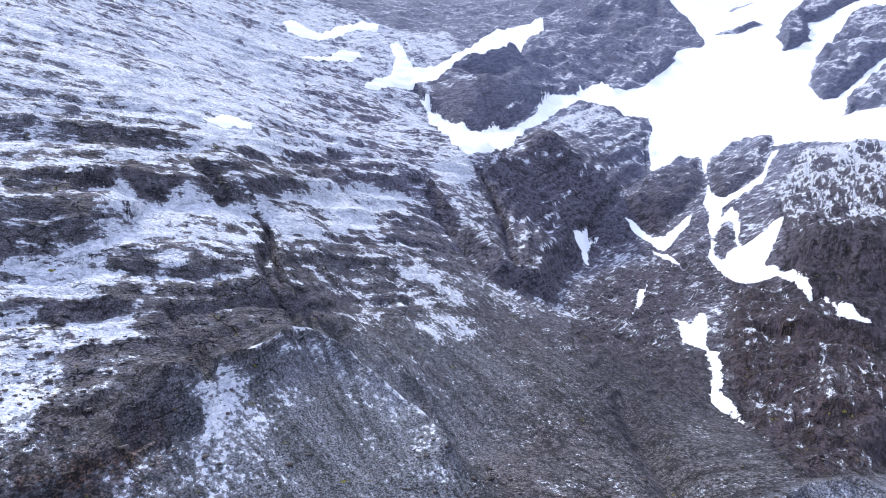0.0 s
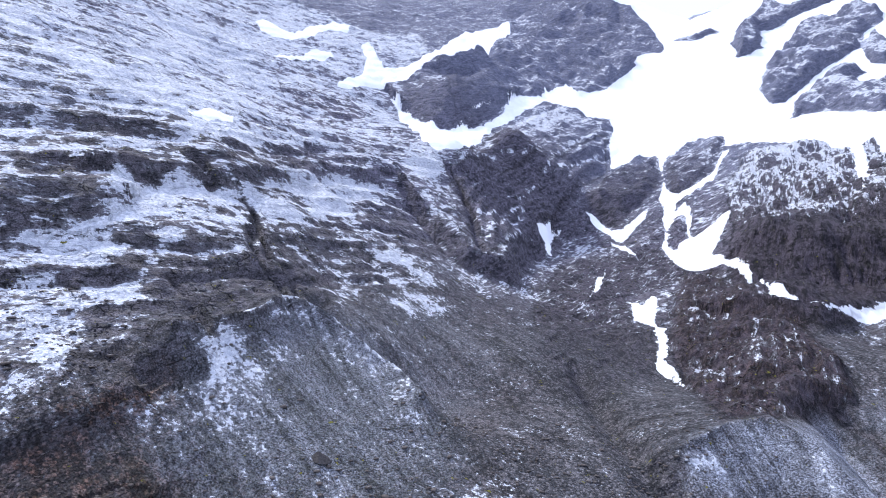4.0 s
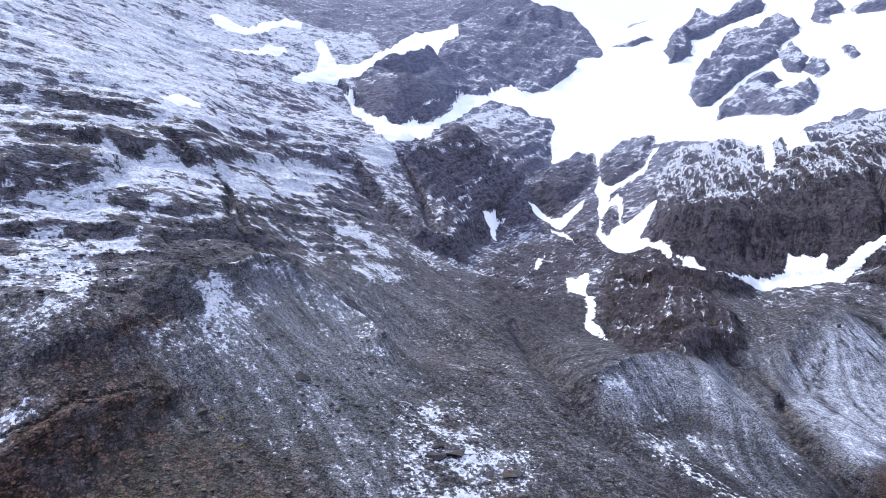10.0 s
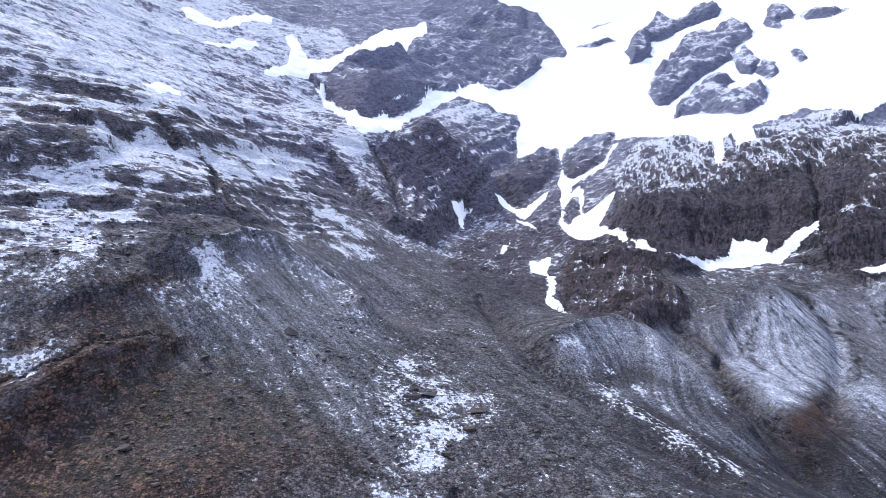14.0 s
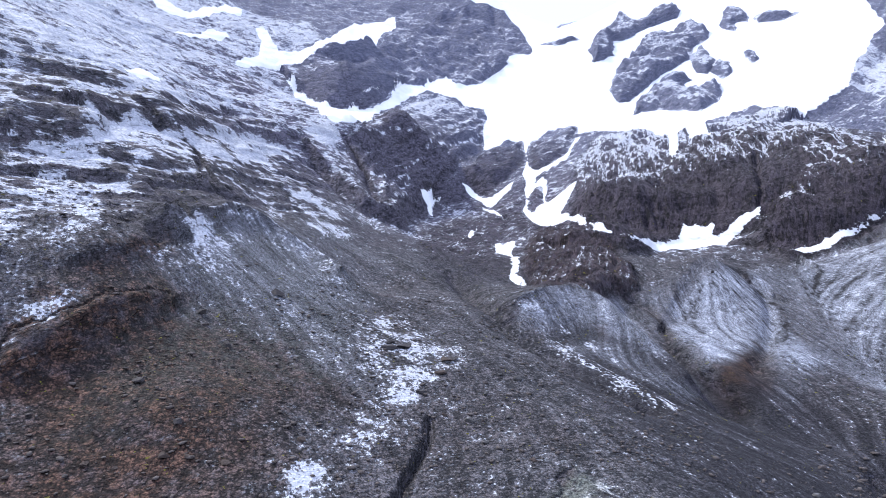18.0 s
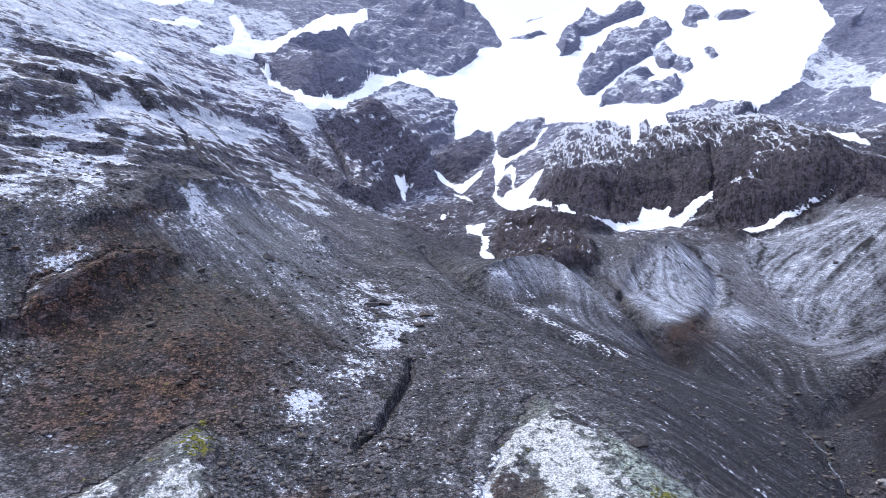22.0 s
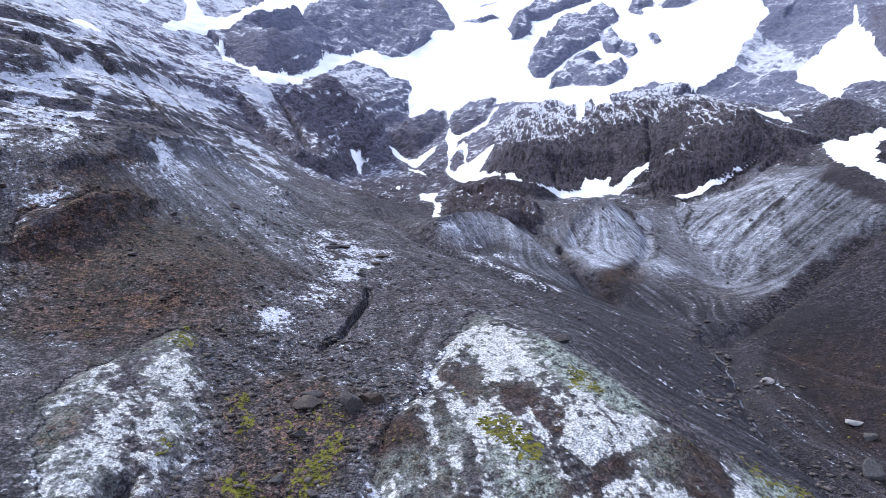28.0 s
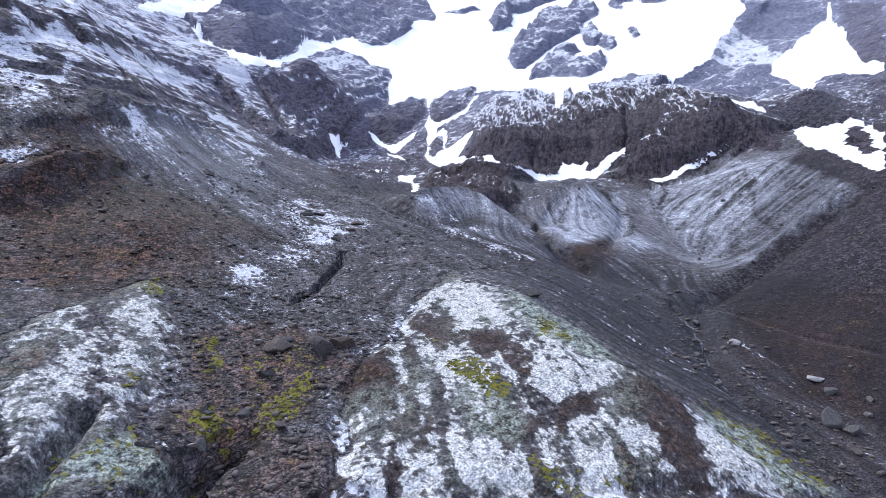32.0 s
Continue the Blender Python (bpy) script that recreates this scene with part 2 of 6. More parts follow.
    ledges_up = sums(nt, ln, "MULTIPLY_ADD", beds, 2.2, sums(nt, ln, "MULTIPLY_ADD", ledge, 4.0, sums(nt, ln, "MULTIPLY_ADD", mid, 3.0, sums(nt, ln, "MULTIPLY", joint, -1.2))))
    up = nt.new("ShaderNodeMix")
    for k, v in ((0, rocky), (2, stones_up), (3, ledges_up)):
        ln.new(v, up.inputs[k])
    rough_land = sums(nt, ln, "MULTIPLY_ADD", fine, 0.8, sums(nt, ln, "MULTIPLY_ADD", chips, 0.35, up.outputs[0]))
    relief_here = sums(nt, ln, "MULTIPLY", rough_land, sums(nt, ln, "SUBTRACT", 1.0, sums(nt, ln, "MULTIPLY", packed, 0.9)))
    return finish(m, nt, ln, base, 0.88, relief_here, 1.0, 0.75)


LAND_MAT = land_material()


# ---- noise on arrays ----
SHUFFLE = np.random.RandomState(4).permutation(4096).astype(np.int32)
TURN = np.random.RandomState(5).rand(4096) * 6.2832
LEAN_X, LEAN_Y = np.cos(TURN).astype(np.float32), np.sin(TURN).astype(np.float32)


def grain(x, y, seed=0):
    """Smooth noise, about -1 to 1, with cells of 1."""
    fx, fy = np.floor(x), np.floor(y)
    u, v = (x - fx).astype(np.float32), (y - fy).astype(np.float32)
    ix, iy = fx.astype(np.int32), fy.astype(np.int32) + seed * 57
    su, sv = u * u * (3 - 2 * u), v * v * (3 - 2 * v)
    rows = []
    for dy in (0, 1):
        k = SHUFFLE[(iy + dy) & 4095]
        ends = []
        for dx in (0, 1):
            h = SHUFFLE[(ix + dx + k) & 4095]
            ends.append(LEAN_X[h] * (u - dx) + LEAN_Y[h] * (v - dy))
        rows.append(ends[0] + su * (ends[1] - ends[0]))
    return 1.5 * (rows[0] + sv * (rows[1] - rows[0]))


def layers(x, y, size, octaves=4, seed=0, rough=0.5, ridged=False):
    total, amount, norm = 0.0, 1.0, 0.0
    for k in range(octaves):
        g = grain(x / size + 17.3 * k, y / size - 9.1 * k, seed + k)
        total = total + amount * (0.7 - 2 * np.abs(g) if ridged else g)
        norm, amount, size = norm + amount, amount * rough, size / 2.03
    return total / norm


def rise(a, b, v):
    t = np.clip((v - a) / (b - a), 0, 1)
    return t * t * (3 - 2 * t)


def facets(x, y, size, seed):
    """Broken rock: the upper hull of slanting planes, one for each jittered cell, about -1 to 1."""
    x, y = x / size, y / size
    ix, iy = np.floor(x).astype(np.int32), np.floor(y).astype(np.int32)
    best = np.full(x.shape, -9.0, np.float32)
    for dy in (-1, 0, 1):
        for dx in (-1, 0, 1):
            h = SHUFFLE[(ix + dx + SHUFFLE[(iy + dy + seed * 57) & 4095]) & 4095]
            k = SHUFFLE[(h + 71) & 4095]
            px = x - ix - dx - 0.15 - 0.7 * h / 4096
            py = y - iy - dy - 0.15 - 0.7 * k / 4096
            best = np.maximum(best, 1.3 * (LEAN_X[k] * px + LEAN_Y[k] * py) - 1.9 * (px * px + py * py) + 0.5 * LEAN_X[h])
    return best - 0.55


# ---- the lie of the land: each landform by a few heights along it (x east, y north, z up) ----
HEIGHTS = []


def lie(what, *places):
    HEIGHTS.extend(places)


lie("left outcrop in front", (-41, -7, 22), (-41, -25, 17), (-31, 18, 28), (-31, 6, 25), (-24, -20, 13), (-70, -20, 24), (-75, 15, 34))
lie("wet hollow between the outcrops", (-10, -4, 19), (0, -6, 19.5), (-16, -20, 13), (-14, 17, 24), (-16, -45, 6))
lie("crusted dome", (44, 8, 26), (46, -1, 22), (10, -4, 19), (21, -19, 16), (33, -26, 14), (16, -27, 12), (6, -29, 11), (51, -27, 12), (41, 0, 25), (30, 2, 22))
lie("apron down to the stream", (67, 1, 14), (62, -23, 9), (64, -34, 4), (103, -19, 1), (105, 24, 13), (108, 58, 20), (80, 30, 22))
lie("hollow floor", (12, 48, 31.5), (12, 82, 43.3), (7, 92, 46), (26, 107, 47), (26, 33, 29), (57, 48, 31), (0, 30, 27), (45, 75, 38))
lie("knoll with the pale streak", (65, 102, 39), (77, 105, 43), (110, 119, 39), (77, 127, 52), (60, 116, 50), (105, 158, 53), (109, 83, 31), (90, 140, 53), (125, 140, 42))
lie("scree below the spur", (-40, 42, 40), (-45, 53, 43), (-31, 70, 47), (-38, 79, 53), (-22, 97, 56), (-56, 38, 36), (-40, 25, 29), (-26, 47, 39))
lie("rusty outcrop", (-58, 63, 57), (-66, 49, 46), (-58, 77, 68), (-66, 86, 77), (-46, 103, 71), (-43, 97, 67))
lie("spur crest", (-39, 121, 72.5), (-31, 145, 79), (-38, 143, 82), (-12, 151, 68), (-31, 173, 83), (-14, 182, 79), (3, 188, 70))
lie("valley head", (2, 148, 55), (3, 117, 54), (21, 168, 61), (50, 199, 62), (40, 150, 53), (45, 250, 75))
lie("ledges on the left hillside", (-72, 105, 84), (-67, 112, 86), (-77, 110, 88), (-71, 131, 98), (-88, 117, 97), (-66, 136, 98), (-50, 155, 97))
lie("upper left hillside", (-94, 131, 114), (-71, 167, 113), (-113, 152, 128), (-72, 188, 128), (-29, 301, 140), (-13, 270, 114), (-71, 354, 170), (-155, 368, 217))
lie("left mountain", (-157, 543, 294), (-1, 568, 270), (-25, 499, 202), (-260, 300, 260), (-200, 200, 190), (-330, 560, 400), (-60, 700, 340), (40, 720, 350), (-100, 900, 460))
lie("blue cliff below the snow bowl", (23, 319, 112), (45, 317, 93), (47, 351, 105), (79, 385, 106), (15, 365, 157), (60, 420, 172), (20, 430, 175))
lie("brow under the glacier", (171, 573, 203), (122, 454, 146), (180, 479, 154), (238, 500, 182), (147, 333, 91), (149, 309, 84), (143, 293, 79), (110, 400, 112))
lie("ravine with old snow", (101, 276, 71), (73, 270, 73), (93, 276, 68), (79, 180, 51), (60, 230, 64))
lie("dark knob", (114, 174, 61), (135, 215, 76), (150, 235, 77), (165, 254, 72), (193, 241, 75), (196, 226, 72), (140, 250, 76))
lie("banded cliff", (170, 273, 93), (167, 304, 105), (241, 283, 123), (269, 275, 129), (306, 273, 143), (281, 202, 121), (367, 308, 152), (260, 420, 165), (198, 252, 82), (330, 380, 165))
lie("scree fan", (156, 161, 58), (144, 150, 54), (175, 149, 46), (214, 184, 65), (144, 98, 34), (174, 114, 38), (185, 190, 64), (150, 190, 60))
lie("talus under the cliff", (228, 187, 67), (269, 176, 89), (266, 144, 79), (235, 126, 70), (229, 143, 65), (164, 84, 26), (153, 63, 26), (173, 61, 34), (142, 20, 24), (300, 120, 90), (220, 60, 60))
lie("upper snow basin", (404, 233, 110), (370, 196, 93), (424, 249, 144), (497, 355, 182), (453, 342, 155), (480, 200, 120))
lie("glacier", (452, 434, 211), (550, 509, 267), (661, 512, 283), (447, 559, 243), (357, 598, 225), (558, 651, 323), (300, 700, 290), (240, 640, 240))
lie("far ridge", (521, 971, 450), (618, 935, 480), (422, 1117, 478), (172, 897, 432), (260, 960, 520), (215, 1000, 540), (330, 1060, 500), (800, 800, 480), (900, 600, 420), (640, 1060, 590), (760, 1000, 590), (520, 1190, 545), (430, 1260, 500), (860, 760, 520))
lie("right shoulder", (330, 60, 110), (260, -20, 80), (170, -60, 30), (400, -100, 150), (620, 250, 260))
lie("valley below", (-20, -140, -22), (100, -120, -35), (-120, -150, 0), (0, -400, -110), (200, -400, -120), (-300, -200, 60), (-400, 100, 220))
LAND = np.array(HEIGHTS, float)


def kernel(x, y):
    return np.sqrt((x[:, None] - LAND[None, :, 0]) ** 2 + (y[:, None] - LAND[None, :, 1]) ** 2 + 36.0)


n_land = len(LAND)
SYSTEM = np.zeros((n_land + 3, n_land + 3))
SYSTEM[:n_land, :n_land] = kernel(LAND[:, 0], LAND[:, 1]) - 1.5 * np.eye(n_land)
SYSTEM[:n_land, n_land:] = np.c_[np.ones(n_land), LAND[:, :2]]
SYSTEM[n_land:, :n_land] = SYSTEM[:n_land, n_land:].T
WEIGHTS = np.linalg.solve(SYSTEM, np.r_[LAND[:, 2], 0, 0, 0])


def bedrock(x, y):
    """Height of the land without its relief."""
    z = np.empty(x.size)
    for a in range(0, x.size, 20000):
        b = slice(a, a + 20000)
        z[b] = kernel(x[b], y[b]) @ WEIGHTS[:-3] + WEIGHTS[-3] + WEIGHTS[-2] * x[b] + WEIGHTS[-1] * y[b]
    return z


# ---- outlines of snow, rock and crust on the plan (x east, y north) ----
OUTLINE, LINE = {}, {}
OUTLINE["glacier"] = [(112, 614), (114, 592), (143, 601), (149, 589), (174, 598), (172, 576), (156, 534), (144, 485), (178, 513), (190, 509), (178, 466), (187, 486), (208, 513), (243, 551), (256, 530), (237, 485), (258, 459), (273, 412), (276, 393), (237, 325), (234, 313), (283, 387), (290, 383), (292, 358), (325, 420), (356, 443), (404, 467), (417, 442), (405, 406), (424, 407), (449, 416), (503, 441), (569, 499), (680, 586), (723, 605), (800, 720), (900, 900), (800, 1300), (120, 1300), (235, 916), (291, 900), (302, 838), (303, 796), (295, 779), (254, 755), (228, 721), (183, 693), (152, 640), (145, 662)]
OUTLINE["bowl"] = [(-39, 524), (-34, 523), (-26, 513), (-19, 503), (-7, 488), (5, 482), (18, 485), (29, 497), (37, 515), (50, 534), (60, 548), (70, 569), (87, 592), (115, 627), (135, 610), (120, 599), (107, 592), (89, 561), (65, 520), (47, 493), (32, 406), (16, 361), (1, 352), (-7, 363), (-19, 429), (-31, 511)]
OUTLINE["wedge"] = [(36, 505), (59, 546), (31, 496)]
OUTLINE["hook"] = [(-81, 493), (-65, 541), (-64, 572), (-72, 594), (-65, 611), (-54, 578), (-46, 564), (-27, 568), (-12, 578), (17, 680), (52, 748), (106, 852), (100, 789), (44, 619), (15, 583), (-11, 558), (-23, 538), (-39, 536), (-59, 526), (-69, 496)]
OUTLINE["streak_a"] = [(-162, 547), (-159, 565), (-144, 558), (-131, 566), (-127, 626), (-114, 686), (-95, 691), (-93, 662), (-112, 635), (-117, 575), (-130, 542), (-142, 530), (-152, 532)]
OUTLINE["streak_b"] = [(-132, 476), (-119, 497), (-111, 545), (-96, 560), (-91, 550), (-106, 522), (-117, 487)]
OUTLINE["tri"] = [(63, 364), (72, 377), (84, 390), (82, 386), (76, 379), (71, 362), (70, 352), (67, 352), (67, 361), (64, 361)]
OUTLINE["vee"] = [(103, 406), (108, 406), (113, 400), (116, 388), (122, 384), (131, 392), (140, 402), (148, 409), (141, 395), (132, 386), (124, 376), (118, 372), (114, 377), (110, 391), (107, 394), (105, 402)]
OUTLINE["couloir"] = [(190, 509), (173, 450), (163, 426), (158, 418), (155, 400), (150, 389), (144, 368), (137, 355), (136, 339), (133, 322), (137, 313), (144, 311), (151, 306), (150, 292), (146, 271), (125, 213), (129, 208), (134, 207), (132, 211), (131, 218), (128, 218), (151, 277), (155, 298), (153, 306), (152, 320), (166, 336), (180, 356), (175, 359), (166, 351), (154, 350), (157, 363), (164, 376), (171, 394), (171, 405), (164, 399), (159, 392), (166, 406), (176, 410), (199, 422), (209, 438), (223, 459), (236, 475), (229, 476), (209, 442), (193, 428), (172, 420), (168, 430), (179, 466), (194, 507)]
OUTLINE["figure"] = [(91.7, 276.2), (87.9, 246.5), (100.7, 271.1), (103.3, 268.4), (92.7, 240.5), (87.2, 227.4), (86.3, 222.9), (88.8, 220.1), (82.2, 200.1), (78.2, 192.6), (78.3, 184.2), (77.8, 171.2), (76.4, 181.2), (72.8, 185.2), (73.8, 190.3), (79.1, 202.0), (85.3, 224.0), (82.6, 225.9), (79.9, 230.7)]
OUTLINE["chip"] = [(69, 257), (86, 312), (97, 332), (94, 325), (81, 287)]
OUTLINE["apron"] = [(136, 206), (142, 204), (154, 209), (164, 210), (182, 223), (191, 221), (200, 216), (205, 217), (211, 220), (216, 220), (220, 219), (229, 223), (232, 227), (228, 226), (219, 226), (213, 225), (209, 225), (203, 225), (202, 227), (209, 235), (210, 240), (204, 246), (198, 249), (191, 239), (186, 234), (178, 229), (166, 219), (154, 212), (142, 205)]
OUTLINE["strip"] = [(214, 187), (226, 188), (238, 186), (249, 183), (260, 181), (273, 179), (271, 179), (259, 180), (248, 182), (234, 180), (224, 183)]
OUTLINE["upper_field"] = [(558, 388), (605, 412), (717, 485), (729, 482), (805, 540), (806, 537), (728, 473), (656, 409), (583, 344), (561, 324), (537, 298), (524, 283), (520, 260), (514, 256), (510, 271), (510, 291), (505, 306), (496, 306), (421, 251), (480, 307), (496, 331), (503, 350), (507, 366), (522, 377), (539, 383)]
OUTLINE["lower_field"] = [(312, 171), (326, 175), (412, 233), (424, 225), (433, 225), (439, 218), (296, 110), (277, 92), (225, 55), (223, 57), (230, 67), (240, 82), (252, 99), (269, 122), (288, 146)]
OUTLINE["sliver"] = [(376, 266), (386, 263), (382, 254), (374, 260)]
OUTLINE["ledge_patch"] = [(-93, 219), (-91, 247), (-84, 244), (-82, 231), (-89, 221)]
OUTLINE["isle_a"] = [(389, 789), (507, 985), (561, 1033), (570, 1018), (570, 969), (614, 972), (642, 947), (620, 923), (584, 933), (550, 935), (481, 857), (463, 858), (418, 766), (376, 743)]
OUTLINE["isle_b"] = [(360, 664), (397, 719), (441, 756), (497, 828), (545, 836), (615, 874), (605, 811), (575, 768), (538, 749), (498, 700), (449, 680), (397, 646), (366, 625), (353, 634)]
OUTLINE["isle_c"] = [(502, 705), (551, 753), (517, 669), (481, 635), (475, 653)]
OUTLINE["isle_d"] = [(488, 642), (514, 661), (525, 652), (507, 619), (480, 601)]
OUTLINE["isle_e"] = [(345, 581), (375, 623), (418, 648), (456, 659), (460, 635), (434, 626), (440, 591), (471, 594), (436, 543), (387, 509), (384, 576), (366, 592)]
OUTLINE["isle_f"] = [(564, 675), (574, 666), (553, 631), (536, 619), (544, 642)]
OUTLINE["isle_g"] = [(676, 873), (698, 868), (686, 822), (661, 790), (650, 805), (621, 765), (620, 797), (629, 818)]
OUTLINE["isle_h"] = [(677, 802), (704, 808), (723, 750), (690, 746), (664, 771)]
OUTLINE["isle_i"] = [(315, 802), (356, 826), (396, 862), (401, 846), (354, 808)]
OUTLINE["isle_j"] = [(270, 107), (288, 118), (425, 215), (286, 107), (246, 73), (239, 71), (253, 88)]
OUTLINE["oval"] = [(133, 469), (153, 491), (166, 490), (190, 513), (182, 481), (166, 437), (152, 422), (137, 409), (121, 387), (116, 393), (110, 403), (106, 409), (106, 417), (119, 440)]
OUTLINE["block"] = [(189, 491), (202, 506), (208, 489), (233, 502), (248, 508), (233, 479), (219, 459), (205, 438), (189, 427), (173, 416), (168, 424), (174, 448)]
OUTLINE["peak"] = [(-20, 567), (3, 614), (50, 699), (127, 903), (145, 930), (184, 936), (240, 919), (290, 896), (301, 833), (301, 794), (255, 758), (228, 723), (185, 699), (153, 646), (145, 664), (111, 622), (86, 584), (59, 547), (36, 506), (27, 489), (9, 484), (-5, 486), (-19, 504), (-28, 517), (-32, 529)]
OUTLINE["cliff"] = [(112, 227), (167, 328), (198, 401), (242, 455), (279, 408), (333, 413), (402, 444), (424, 408), (339, 265), (298, 188), (308, 172), (272, 146), (277, 168), (269, 177), (257, 180), (240, 179), (213, 183), (219, 202), (217, 219), (202, 224), (187, 233), (135, 196), (122, 209)]
OUTLINE["knob"] = [(130, 309), (147, 306), (122, 215), (130, 203), (123, 168), (117, 154), (103.8, 149.9), (75.6, 124.7), (66.3, 124.1), (79, 179), (82, 201)]
OUTLINE["fan"] = [(150, 150), (136.8, 147.8), (117.4, 129.8), (107.1, 103.1), (120.0, 111.1), (113.5, 91.8), (135.5, 107.7), (163, 132), (172, 156)]
OUTLINE["talus"] = [(268, 178), (238, 178), (210, 175), (189, 135), (167, 98), (148.6, 55.7), (165, 62), (185, 62), (197, 62), (209, 58), (227, 79), (273, 138), (275, 162)]
OUTLINE["knolltop"] = [(49.5, 119.4), (53.9, 118.9), (70.0, 124.3), (83.9, 122.6), (106.3, 144.9), (92.0, 100.0), (90.8, 86.7), (79.6, 88.1), (71.2, 101.0), (59.0, 106.0), (50.1, 108.0)]
OUTLINE["streak"] = [(55.7, 97.7), (63.7, 98.6), (66.3, 82.6), (70.3, 70.4), (78.3, 57.7), (70.3, 60.4), (63.8, 72.8), (59.6, 86.4)]
OUTLINE["crust"] = [(11.0, -3.9), (23.1, 15.9), (34.7, 28.6), (38.3, 19.8), (38.4, -2.3), (45.1, -8.3), (48.7, -19.5), (52.8, -26.5), (58.1, -36.2), (66.2, -41.8), (67.4, -46.5), (21.6, -44.8), (-8.9, -39.2), (-3.9, -31.2), (-2.2, -18.7), (3.7, -12.5)]
OUTLINE["crust_left"] = [(-49.0, -6.4), (-46.3, 0.3), (-42.3, 8.3), (-35.7, 17.8), (-32.2, 22.3), (-26.8, 16.8), (-25.4, 0.3), (-24.1, -7.6), (-28.0, -9.5), (-26.1, -15.7), (-29.9, -21.6), (-28.6, -28.6), (-23.5, -29.0), (-25.2, -33.0), (-40.6, -38.5)]
OUTLINE["hollow_snow"] = [(-4.8, 80.5), (2.4, 97.4), (13.3, 105.6), (17.9, 92.5), (22.9, 85.5), (27.1, 76.9), (20.4, 67.6), (12.5, 62.3), (8.7, 55.2), (4.6, 44.2), (-2.5, 40.5), (-6.7, 43.2), (-3.9, 51.4), (0.3, 58.4), (-0.1, 68.1), (-6.6, 71.5)]
OUTLINE["spot_a"] = [(-17.5, 31.2), (-13.2, 35.0), (-9.2, 33.8), (-11.3, 29.9), (-16.0, 28.3)]
OUTLINE["moss_a"] = [(-33.5, 15.3), (-30.3, 23.6), (-27.8, 16.6), (-30.1, 8.2)]
OUTLINE["moss_b"] = [(-22.3, -19.4), (-20.4, -18.5), (-19.7, -22.0), (-20.8, -24.1), (-22.2, -23.7)]
OUTLINE["moss_c"] = [(-14.6, -23.5), (-10.9, -21.6), (-7.8, -16.3), (-4.9, -11.6), (-3.8, -12.7), (-6.8, -18.1), (-10.2, -22.5), (-13.9, -24.8)]
OUTLINE["moss_d"] = [(-21.2, -7.6), (-19.9, -0.5), (-18.8, -0.4), (-19.5, -7.6), (-20.6, -10.7)]
OUTLINE["moss_e"] = [(16.2, -16.3), (20.4, -16.2), (24.3, -25.2), (21.7, -28.4), (16.9, -24.5)]
OUTLINE["moss_f"] = [(39.1, -5.6), (43.4, -8.9), (40.7, -15.3), (35.2, -14.7)]
OUTLINE["rust_a"] = [(-67.7, 54.8), (-58.9, 61.4), (-44.9, 78.4), (-43.9, 73.3), (-53.6, 57.8), (-62.7, 49.4), (-66.6, 45.2), (-68.5, 49.8)]
OUTLINE["rust_b"] = [(-56.9, 78.2), (-52.9, 86.2), (-49.5, 96.7), (-48.2, 91.6), (-53.7, 79.7), (-55.9, 71.5), (-59.5, 70.1)]
OUTLINE["spur_snow"] = [(-41.3, 122.3), (-37.2, 132.8), (-33.6, 137.5), (-24.9, 135.0), (-8.4, 128.6), (-21.5, 130.3), (-29.3, 130.0), (-32.8, 122.7), (-31.8, 101.4), (-37.7, 94.4), (-43.8, 92.5), (-45.1, 100.8), (-47.5, 101.5), (-45.6, 110.5)]
OUTLINE["warm_a"] = [(-66.3, 44.6), (-55.6, 54.0), (-38.2, 61.8), (-22.6, 56.4), (-19.1, 33.9), (-26.7, 19.7), (-56.2, 20.7)]
OUTLINE["warm_b"] = [(96.7, 7.2), (124.0, 20.7), (136.8, 11.9), (147.9, 1.3), (82.9, -43.4), (82.4, -37.2), (88.2, -21.0), (89.3, -7.1)]
OUTLINE["upper_hill"] = [(-185, 246), (-159, 766), (-124, 435), (-85, 243), (-108, 173), (-120, 155)]
OUTLINE["moss_g"] = [(-13.1, -19.7), (-8.9, -18.2), (-8.8, -20.3), (-12.5, -22.2)]
OUTLINE["moss_h"] = [(-37.7, -31.1), (-30.9, -24.6), (-25.4, -27.7), (-27.9, -35.8), (-36.7, -35.9)]
OUTLINE["moss_i"] = [(62.5, -24.0), (69.6, -27.5), (77.0, -32.8), (69.1, -45.3), (62.0, -43.4), (56.6, -36.5)]
OUTLINE["moss_j"] = [(20.1, -40.1), (29.5, -43.2), (33.3, -46.5), (17.2, -43.8)]
OUTLINE["moss_k"] = [(-32.7, -14.8), (-30.0, -13.4), (-30.0, -16.5), (-32.0, -18.0)]
OUTLINE["soil"] = [(-24.3, -1.2), (-13.2, 2.3), (1.7, -8.7), (-5.6, -18.7), (-12.9, -26.7), (-17.3, -24.6), (-23.5, -28.6), (-25.0, -23.1), (-23.1, -14.2)]
OUTLINE["soil_b"] = [(14.8, -22.5), (20.3, -25.4), (22.3, -31.0), (18.7, -34.5), (15.3, -32.4)]
OUTLINE["left_snow"] = [(-78.0, 70.7), (-73.5, 76.6), (-68.1, 78.0), (-64.5, 74.0), (-66.6, 69.9), (-61.1, 70.7), (-58.6, 74.0), (-57.4, 65.5), (-61.4, 60.8), (-61.8, 55.6), (-66.6, 52.3), (-69.3, 49.5)]
OUTLINE["left_snow_b"] = [(-66.1, 46.1), (-61.3, 51.3), (-56.0, 53.5), (-57.3, 48.1), (-60.4, 40.5), (-63.0, 38.2)]
OUTLINE["cone_toe"] = [(106.4, 89.3), (142.9, 114.6), (118.1, 78.2), (97.5, 68.7), (99.3, 80.4)]
